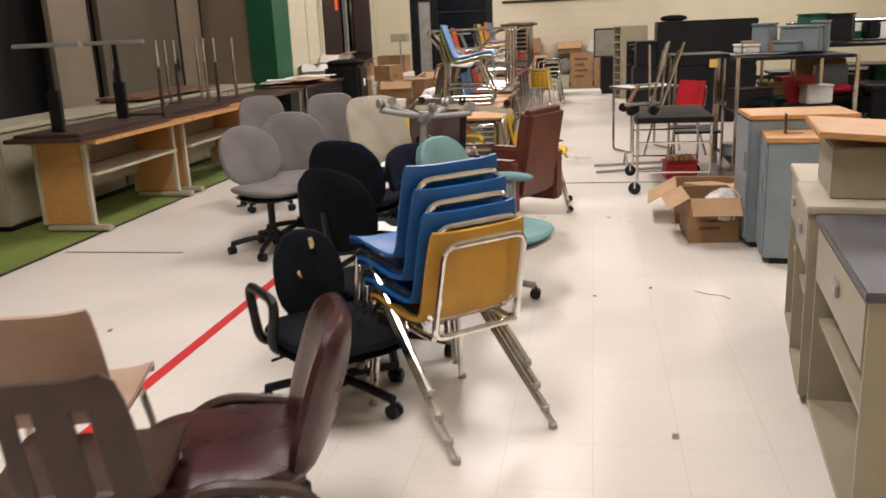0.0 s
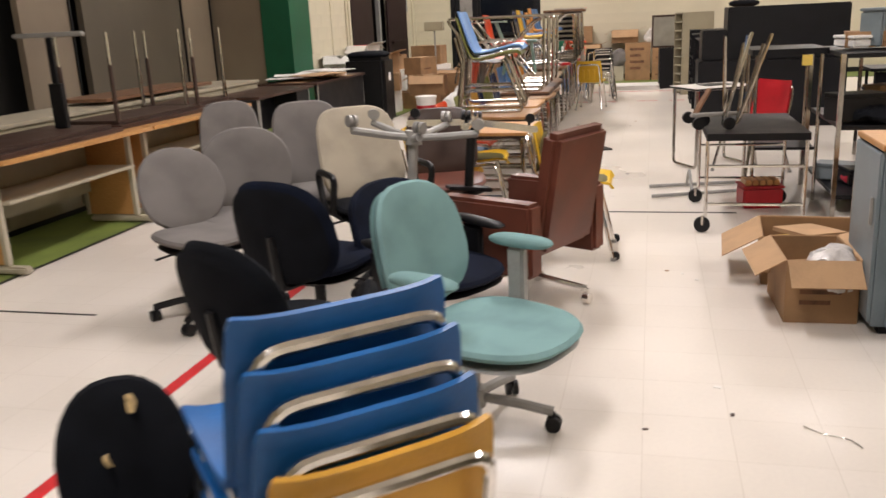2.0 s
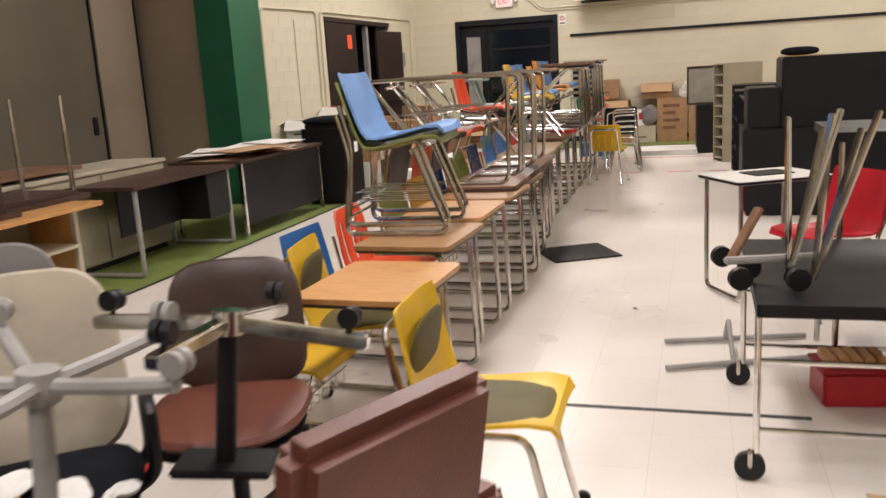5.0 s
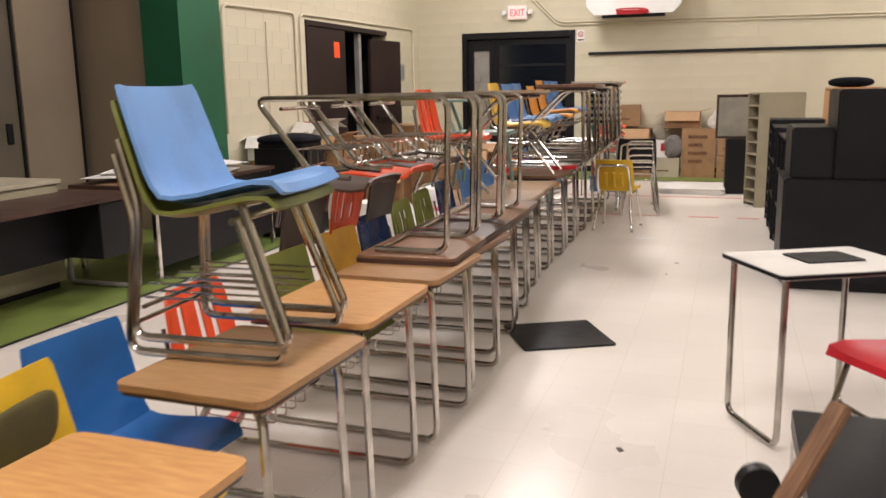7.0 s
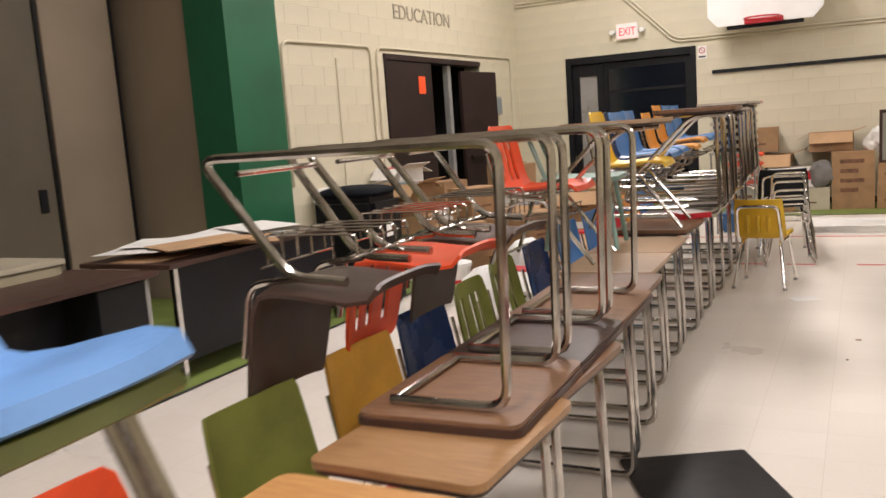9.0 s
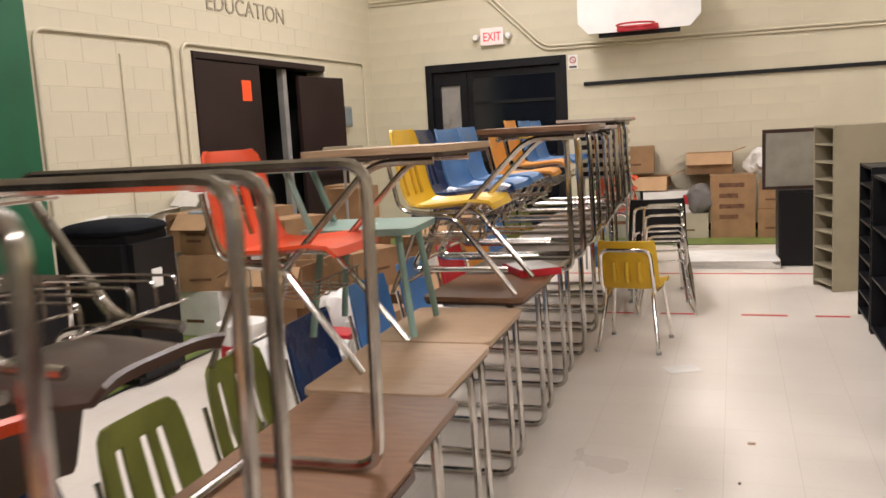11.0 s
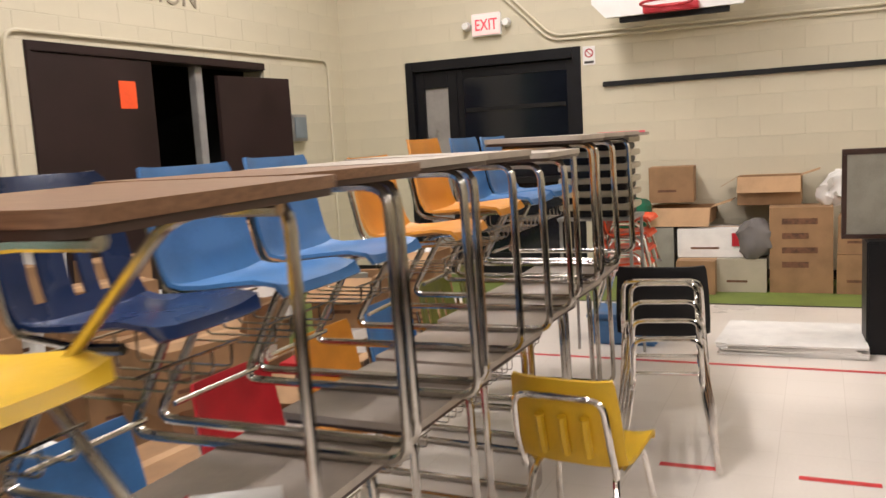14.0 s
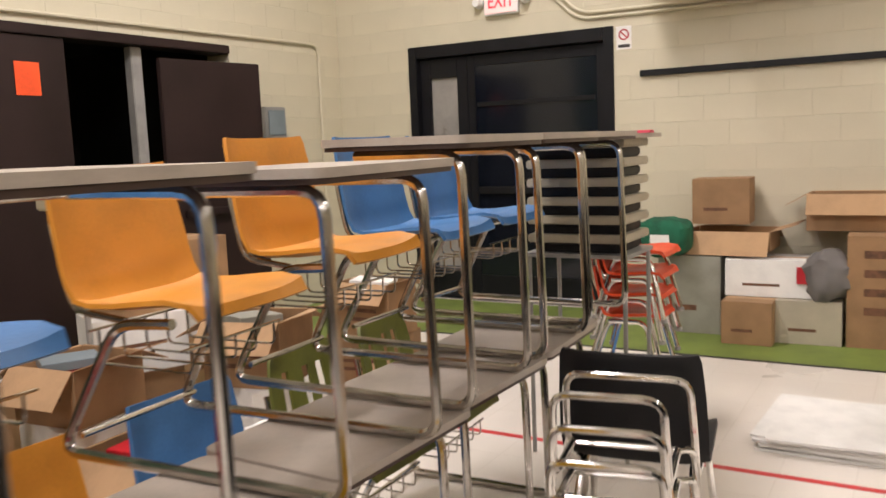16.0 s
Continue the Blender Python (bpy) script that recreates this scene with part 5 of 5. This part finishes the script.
pg = shelf_unit(pose(0.70, 17.05, 0), 0.36, 0.55, 1.36, BEIGEM, "beige steel pigeonhole shelf unit", 9, cols=1)
pg.rotation_euler = (0, 0, radians(20))
sp = thing("loudspeaker", pose(0.32, 18.22, 0, 0, 0, 3), "tall black loudspeaker cabinet standing on the floor", "loudspeaker")
part("cabinet", box((-0.18, -0.15, 0.0), (0.18, 0.15, 0.74), 0.01), BLACKP, sp)
part("grille", box((-0.165, -0.162, 0.02), (0.165, -0.151, 0.72), 0.004), BLACK, sp)
bd = thing("framed_board", pose(0.30, 18.20, 0.745, 4, 0, 4), "grey board in a dark wooden frame on the loudspeaker", "board")
part("panel", box((-0.27, -0.012, 0.03), (0.27, 0.012, 0.55)), GREYBOARD, bd)
fr = box((-0.3, -0.02, 0.0), (0.3, 0.02, 0.03), 0.003)
box((-0.3, -0.02, 0.5505), (0.3, 0.02, 0.585), 0.003, fr)
box((-0.3, -0.02, 0.0305), (-0.2705, 0.02, 0.55), 0.003, fr)
box((0.2705, -0.02, 0.0305), (0.3, 0.02, 0.55), 0.003, fr)
part("frame", fr, DARKTOP, bd)
cabinet(pose(1.55, 17.3, 0), 0.9, 0.5, 1.38, OAK, OAK, "tall oak cupboard with a black bag on top", 2)
solid("black_bag", cushion(0.5, 0.25, 0.12, 2.2), BLACKFAB, "folded black bag lying on the cupboard", "bag", m=pose(1.5, 17.1, 1.465))
for k in range(6):
    solid("foam_sheet", slab(0.92 - 0.012 * k, 0.72, 0.013, 0.015), WHITE, "large white foam board sheet on the floor", "foam board", "white boards", m=pose(-0.30 + random.uniform(-0.03, 0.03), 18.27 + random.uniform(-0.03, 0.03), 0.0135 + 0.0135 * k, 0, 0, random.uniform(-4, 4)))

# boxes along the end wall
random.seed(12)
for x, y, z, w, d, h, mat, mk, op, lab in [
    (-1.16, 20.12, 0, 0.34, 0.34, 0.30, CARD, 1, 0, "small brown cardboard box by the wall"), (-0.78, 20.3, 0, 0.43, 0.40, 0.30, BEIGEL, 1, 0, "pale grey lidded storage box"),
    (-0.28, 20.3, 0, 0.52, 0.36, 0.76, CARD, 4, 0, "tall printed brown cardboard box"), (0.22, 20.3, 0, 0.40, 0.40, 0.34, CARD, 1, 0, "brown cardboard box by the wall"),
    (0.22, 20.3, 0.35, 0.38, 0.38, 0.32, CARD, 1, 0, "brown cardboard box stacked on another"), (-0.55, 20.55, 0.77, 0.55, 0.34, 0.26, CARD, 0, 1, "open cardboard box full of oddments"),
    (-1.36, 20.5, 0.62, 0.62, 0.40, 0.14, CARD, 0, 1, "shallow open cardboard tray of packets"), (-1.45, 20.62, 0.80, 0.42, 0.30, 0.34, CARD, 1, 0, "brown cardboard box with a white label"),
    (-1.05, 20.35, 0.31, 0.60, 0.36, 0.26, WHITE, 1, 0, "white cardboard box with red print"), (-1.62, 20.4, 0, 0.46, 0.4, 0.58, GREYBOARD, 1, 0, "grey box with a red and white label"),
    (0.70, 20.3, 0, 0.5, 0.4, 0.5, CARD, 1, 0, "brown cardboard box by the wall"), (1.3, 20.3, 0, 0.5, 0.4, 0.9, CARD, 2, 0, "brown cardboard box by the wall")]:
    carton(pose(x, y, 0.0055 + z, 0, 0, random.uniform(-4, 4)), w, d, h, lab, bool(op), mat, mk, "boxes along the end wall", 60)
solid("red_label", box((-0.86, 20.162, 0.42), (-0.76, 20.166, 0.54)), RED, "red printed label on the white box", "label")
solid("wrapped_parcel", crumple(cushion(0.32, 0.28, 0.36, 2.6, n=40), 0.035, 9), GREYFAB, "grey plastic-wrapped bundle among the boxes", "parcel", m=pose(-0.66, 20.2, 0.48, 0, 0, 20))
solid("crumpled_paper", crumple(cushion(0.28, 0.24, 0.34, 2.4, n=40), 0.06, 9, 4), WHITE, "crumpled white paper stuffed between boxes", "paper", m=pose(0.02, 20.35, 0.92, 10, 20, 0))
gb = thing("green_bag", pose(-1.78, 20.15, 0.59), "dark green bag with a white patch", "bag")
part("bag", crumple(cushion(0.38, 0.3, 0.28, 5, n=40, q=4), 0.02, 9), GREENSHIRT, gb, m=pose(0, 0, 0.15))
part("patch", box((-0.07, -0.157, 0.08), (0.07, -0.150, 0.18)), WHITE, gb)
# clutter between the row and the brown door
random.seed(21)
spots = [(-4.9, 14.9), (-4.6, 15.5), (-4.2, 15.0), (-3.8, 15.6), (-4.9, 16.0), (-4.4, 16.3), (-3.5, 16.3), (-3.1, 15.4), (-2.9, 16.2), (-3.9, 17.0), (-3.2, 17.2), (-2.7, 14.7), (-3.4, 14.6), (-4.3, 17.8), (-2.6, 13.9), (-2.5, 17.6), (-3.1, 18.2)]
for i, (x, y) in enumerate(spots):
    z = 0.0055
    for k in range(3 if x < -3.7 else (2 if x < -3.0 else 1)):
        w, d, h = random.uniform(0.36, 0.55), random.uniform(0.30, 0.42), random.uniform(0.24, 0.36)
        op = k == (2 if x < -3.7 else (1 if x < -3.0 else 0)) and i % 2 == 0
        carton(pose(x + random.uniform(-0.05, 0.05), y + random.uniform(-0.05, 0.05), z, 0, 0, random.uniform(-25, 25) + 90 * (i % 2)), w, d, h, "open cardboard box full of papers" if op else "brown cardboard box in a heap of boxes", op, (CARD, CARD, WHITE, CARD)[(i + k) % 4], random.choice((0, 1, 2)), "heap of boxes", 50)
        z += h + 0.008
        if op:
            for q in range(3):
                solid("book", box((-0.13, -0.1, 0), (0.13, 0.1, 0.04), 0.003), random.choice((WHITE, CARDIN, GREYBOARD, RED, BLUEGREY)), "book lying in an open box", "book", "books in boxes", m=pose(x, y, z - 0.13 + 0.045 * q, 0, random.uniform(0, 6), random.uniform(0, 90)))
for k, (x, y, w, h) in enumerate([(-2.62, 13.1, 0.42, 0.46), (-2.72, 14.28, 0.38, 0.50), (-2.3, 14.9, 0.34, 0.30), (-2.55, 16.6, 0.36, 0.34)]):
    solid("plastic_bag", crumple(cushion(w, w * 0.8, h, 2.6, n=40, q=2.2), 0.05, 8, k * 1.7), WHITE, "crumpled white plastic bag standing among the boxes", "plastic bag", "white bags", m=pose(x, y, h / 2 - 0.005, 0, 0, 50 * k))
bc = thing("black_office_bin", pose(-4.05, 13.75, 0.004), "black covered copier standing by the green column", "machine")
part("body", box((-0.3, -0.25, 0.0), (0.3, 0.25, 0.95), 0.05), BLACKP, bc)
part("cover", cushion(0.6, 0.5, 0.12, 4.0), BLACKFAB, bc, m=pose(0, 0, 0.98))
part("label", box((0.301, -0.05, 0.6), (0.304, 0.05, 0.72)), WHITE, bc)
bk = thing("bucket", pose(-3.25, 13.9, 0.0), "red and white plastic bucket", "bucket")
part("body", disc(0.13, 0.32, (0, 0, 0.16), n=20, r2=0.15), WHITE, bk)
part("band", disc(0.146, 0.12, (0, 0, 0.16), n=20, r2=0.15), RED, bk)
part("rim", disc(0.16, 0.03, (0, 0, 0.335), n=20), WHITE, bk)
ms = thing("music_stand", pose(-3.75, 16.6, 0.0), "grey metal stand with a small shelf box", "stand")
part("post", tube([(0, 0, 0.02), (0, 0, 1.25)], 0.015, 0, 8), GREYMETAL, ms)
part("tray", box((-0.16, -0.12, 1.25), (0.16, 0.12, 1.40), 0.01), BEIGEM, ms)
part("foot", disc(0.18, 0.02, (0, 0, 0.014), n=20), GREYMETAL, ms)
random.seed(5)
for k in range(26):
    x, y = random.uniform(-3.0, -2.15), random.uniform(13.2, 17.2)
    s = random.uniform(0.16, 0.3)
    solid("book", box((-s / 2, -s * 0.37, 0), (s / 2, s * 0.37, random.uniform(0.015, 0.05)), 0.002), random.choice((WHITE, CARDIN, CARD, GREYBOARD, RED, MBLUE)), "book lying in the scattered heap on the floor", "book", "scattered books", m=pose(x, y, 0.001 + 0.0, 0, 0, random.uniform(0, 180)))


# ---- far right storage area ----
random.seed(8)
for k in range(14):
    x, y = random.choice(((0.3, 3.2), (0.1, 4.6), (-0.1, 9.0), (-0.4, 12.6), (-2.6, 3.4), (-0.2, 13.6), (0.2, 6.2)))
    x, y, s = x + random.uniform(-0.35, 0.35), y + random.uniform(-0.6, 0.6), random.uniform(0.008, 0.02)
    solid("floor_crumb", box((-s, -s * 0.6, 0.0006), (s, s * 0.6, 0.0035), 0.001), random.choice((DKBROWN, WHITE, CARD)), "small scrap of litter on the floor", "litter", "floor litter", m=pose(x, y, 0, 0, 0, random.uniform(0, 180)))
solid("wire_scrap", tube([(0, 0, 0.003), (0.07, -0.03, 0.003), (0.15, -0.02, 0.003), (0.2, -0.07, 0.003)], 0.0022, 0.03, 6), DULLCHROME, "bent piece of wire lying on the floor", "wire", m=pose(0.55, 4.55, 0, 0, 0, -20))


def steel_shelf(m, w, d, h, label, levels=4):
    c = thing("storage_rack", m, label, "rack", "storage racks")
    for sx in (-1, 1):
        for sy in (-1, 1):
            part("post", box((sx * (d / 2 - 0.015) - 0.015, sy * (w / 2 - 0.015) - 0.015, 0), (sx * (d / 2 - 0.015) + 0.015, sy * (w / 2 - 0.015) + 0.015, h), 0.003), DULLCHROME, c)
    for k in range(levels):
        z = 0.12 + (h - 0.15) * k / (levels - 1)
        part("shelf", box((-d / 2 + 0.031, -w / 2 + 0.031, z), (d / 2 - 0.031, w / 2 - 0.031, z + 0.03), 0.003), BLACK, c)
    return c


steel_shelf(pose(1.72, 8.35, 0), 1.2, 1.0, 1.10, "dark storage rack on steel posts", 3)
steel_shelf(pose(2.6, 9.6, 0), 1.6, 1.4, 1.15, "dark storage rack loaded with clothes and boxes", 3)
steel_shelf(pose(4.4, 10.2, 0), 1.6, 1.6, 1.05, "dark storage rack loaded with clothes and boxes", 3)
random.seed(33)
piles = [(1.55, 8.1, 0.155, REDCLOTH), (1.75, 8.0, 0.155, GREENSHIRT), (1.5, 8.45, 0.155, RED), (1.9, 8.5, 0.155, GREENSHIRT), (2.3, 9.0, 0.155, REDCLOTH), (2.8, 9.1, 0.155, GREENSHIRT), (2.4, 9.6, 0.155, RED), (3.0, 9.4, 0.155, BLACKFAB),
         (1.5, 7.95, 0.64, BLACKFAB), (2.35, 9.0, 0.66, REDCLOTH), (2.7, 9.0, 0.66, GREENSHIRT), (3.0, 9.1, 0.66, BLACKFAB), (4.1, 9.6, 0.61, BLACKFAB), (4.6, 9.6, 0.61, GREENSHIRT)]
for x, y, z, mt in piles:
    a = random.uniform(0.3, 0.46)
    solid("folded_cloth", crumple(cushion(a, a * 0.8, 0.10, 4.0, n=36), 0.035, 10, x), mt, "crumpled cloth bundle lying on a storage shelf", "cloth", "cloth bundles", m=pose(x, y, z + 0.045, 0, 0, random.uniform(0, 180)))
for x, y, z, w, d, h, mat in [(1.55, 8.3, 1.118, 0.42, 0.3, 0.10, CARD), (1.95, 8.55, 1.118, 0.3, 0.25, 0.08, WHITE), (2.2, 9.3, 1.168, 0.5, 0.36, 0.10, CARD), (2.85, 9.7, 1.168, 0.5, 0.4, 0.16, WHITE), (4.1, 9.9, 1.068, 0.45, 0.4, 0.24, BLUE), (4.7, 10.0, 1.068, 0.5, 0.4, 0.4, CARD), (2.0, 7.0, 0.005, 0.5, 0.4, 0.3, CARD), (1.55, 7.1, 0.005, 0.6, 0.5, 0.34, CARD), (2.6, 7.2, 0.005, 0.6, 0.5, 0.55, CARD), (2.4, 9.9, 0.66, 0.5, 0.4, 0.3, CARD), (4.3, 10.0, 0.60, 0.5, 0.4, 0.3, BLUE)]:
    carton(pose(x, y, z, 0, 0, random.uniform(-10, 10)), w, d, h, "box standing among the stored things", False, mat, 1, "boxes in storage")
for x, y, top in [(3.6, 7.6, DARKTOP), (5.2, 8.3, OAK), (3.2, 5.9, OAK), (5.6, 11.5, DARKTOP), (4.2, 12.8, DARKTOP)]:
    t = thing("folding_table", pose(x, y, 0.003, 0, 0, random.uniform(-6, 6)), "low storage table with steel legs", "table", "storage tables")
    part("tabletop", slab(1.5, 0.75, 0.03, 0.02, z=0.74), top, t)
    for sx in (-1, 1):
        part("leg_frame", tube([(sx * 0.62, -0.3, 0.71), (sx * 0.62, -0.3, 0.02), (sx * 0.62, 0.3, 0.02), (sx * 0.62, 0.3, 0.71)], 0.016, 0.04, 8), BLACKP, t)
for x, y, mt, w in [(3.4, 7.5, BLUE, 0.5), (3.9, 7.7, BLACKP, 0.35), (5.1, 8.3, WHITE, 0.4), (3.0, 5.9, YELLOWP, 0.4), (3.4, 6.0, WHITE, 0.3)]:
    b = thing("storage_bin", pose(x, y, 0.746, 0, 0, random.uniform(-15, 15)), "plastic storage bin on a table", "bin", "storage bins")
    part("bin", box((-w / 2, -0.18, 0.0), (w / 2, 0.18, 0.22), 0.02), mt, b)
    part("lid", box((-w / 2 - 0.01, -0.19, 0.2205), (w / 2 + 0.01, 0.19, 0.24), 0.006), mt, b)
random.seed(77)
LEVELS = [(1.30, 2.10, 7.85, 8.85, (0.155, 0.64, 1.118)), (2.05, 3.15, 8.9, 10.2, (0.155, 0.66, 1.168)), (3.75, 5.05, 9.5, 10.9, (0.155, 0.61, 1.068)), (2.95, 4.25, 7.35, 7.9, (0.746,)), (4.6, 5.8, 8.05, 8.6, (0.746,))]
for x0, x1, y0, y1, zs in LEVELS:
    for z in zs:
        for k in range(5):
            w, d, h = random.uniform(0.12, 0.36), random.uniform(0.12, 0.3), random.uniform(0.05, 0.26)
            c = thing("storage_box", pose(x0 + (x1 - x0) * (k + 0.5) / 5, y0 + (0.1 + 0.5 * random.random()) * (y1 - y0), z, 0, 0, random.uniform(-30, 30)), "small dark box or case stored on a shelf", "storage box", "stored boxes")
            mt = random.choice((BLACK, BLACK, BLACKP, BLACKP, DKBROWN, CARD, WHITE, BLUEGREY, GREENSHIRT, RED))
            part("case", box((-w / 2, -d / 2, 0.001), (w / 2, d / 2, h), 0.01), mt, c)
            part("lid", box((-w / 2 - 0.006, -d / 2 - 0.006, h + 0.0006), (w / 2 + 0.006, d / 2 + 0.006, h + 0.022), 0.005), mt, c)
for x, y, ln in [(3.3, 8.6, 1.6), (5.2, 9.3, 1.8), (2.9, 11.0, 1.6), (4.9, 11.6, 1.6)]:
    t = thing("folding_table", pose(x, y, 0.003, 0, 0, random.uniform(-5, 5)), "black-topped storage table with a front panel", "table", "storage tables")
    part("tabletop", slab(ln, 0.6, 0.03, 0.015, z=0.78), BLACK, t)
    part("front_panel", box((-ln / 2 + 0.05, -0.27, 0.15), (ln / 2 - 0.05, -0.255, 0.745), 0.004), BLACK, t)
    for sx in (-1, 1):
        part("leg_frame", tube([(sx * (ln / 2 - 0.06), -0.22, 0.75), (sx * (ln / 2 - 0.06), -0.22, 0.02), (sx * (ln / 2 - 0.06), 0.24, 0.02), (sx * (ln / 2 - 0.06), 0.24, 0.75)], 0.016, 0.04, 8), BLACKP, t)
pl = thing("long_pole", pose(3.0, 9.7, 1.3525, 0, 0, 3), "long chrome pole resting on the stored boxes", "pole")
part("pole", tube([(-1.0, 0, 0), (1.6, 0, 0.0)], 0.016, 0, 10), CHROME, pl)

# ---- concrete blocks, pieces of the two walls seen closely ----
BLOCK_CACHE = {}


def block_mesh(w, h, mat):
    key = (round(w, 3), round(h, 3), mat.name)
    if key not in BLOCK_CACHE:
        me = bpy.data.meshes.new("block")
        bm = bmesh.new()
        a, b, e = w / 2, h / 2, 0.002
        back = [bm.verts.new(p) for p in ((-a, 0, -b), (a, 0, -b), (a, 0, b), (-a, 0, b))]
        front = [bm.verts.new(p) for p in ((-a + e, -0.002, -b + e), (a - e, -0.002, -b + e), (a - e, -0.002, b - e), (-a + e, -0.002, b - e))]
        bm.faces.new(front)
        for k in range(4):
            bm.faces.new((back[k], back[(k + 1) % 4], front[(k + 1) % 4], front[k]))
        bmesh.ops.recalc_face_normals(bm, faces=bm.faces)
        bm.to_mesh(me)
        bm.free()
        me.materials.append(mat)
        BLOCK_CACHE[key] = me
    return BLOCK_CACHE[key]


def lay_blocks(wall, place, u0, u1, holes, near, zmax):
    """Running bond of 0.4 by 0.2 m blocks; those near the walk are objects, the rest is joined."""
    rest_v, rest_f = [], []
    count = 0
    for r in range(int(CEIL / 0.2)):
        z0, z1 = 0.2 * r + 0.002, 0.2 * r + 0.198
        u = u0 - (0.2 if r % 2 else 0.0)
        while u < u1:
            a, b = max(u, u0) + 0.0015, min(u + 0.4, u1) - 0.0015
            spans = [(a, b)]
            for h0, h1, hz in holes:
                if z0 < hz:
                    spans = [s for (p, q) in spans for s in ((p, min(q, h0 - 0.003)), (max(p, h1 + 0.003), q)) if s[1] - s[0] > 0.03]
            for p, q in spans:
                c = (p + q) / 2
                m = place(c, (z0 + z1) / 2)
                if near(c) and z1 < zmax and count < 300:
                    ob = new("block", block_mesh(q - p, z1 - z0, PAINT))
                    ob.parent = wall
                    ob.matrix_basis = m
                    count += 1
                else:
                    k = len(rest_v)
                    w, hh = (q - p) / 2, (z1 - z0) / 2
                    rest_v.extend(m @ Vector(v) for v in ((-w, -0.002, -hh), (w, -0.002, -hh), (w, -0.002, hh), (-w, -0.002, hh)))
                    rest_f.append((k, k + 1, k + 2, k + 3))
            u += 0.4
    me = bpy.data.meshes.new("far_blocks")
    me.from_pydata([tuple(v) for v in rest_v], [], rest_f)
    me.materials.append(PAINT)
    ob = new("far_blocks", me)
    ob.parent = wall
    tagged(ob, kind="stuff")


lay_blocks(wall_north, lambda u, z: pose(u, ROOM_N, z), -5.25, ROOM_R, [(-4.42, -2.39, 2.42)], lambda u: u < 0.6, 3.4)
lay_blocks(wall_west, lambda u, z: pose(ROOM_L, u, z, 0, 0, 90), 14.4, ROOM_N, [(16.47, 19.3, 2.40)], lambda u: True, 3.4)
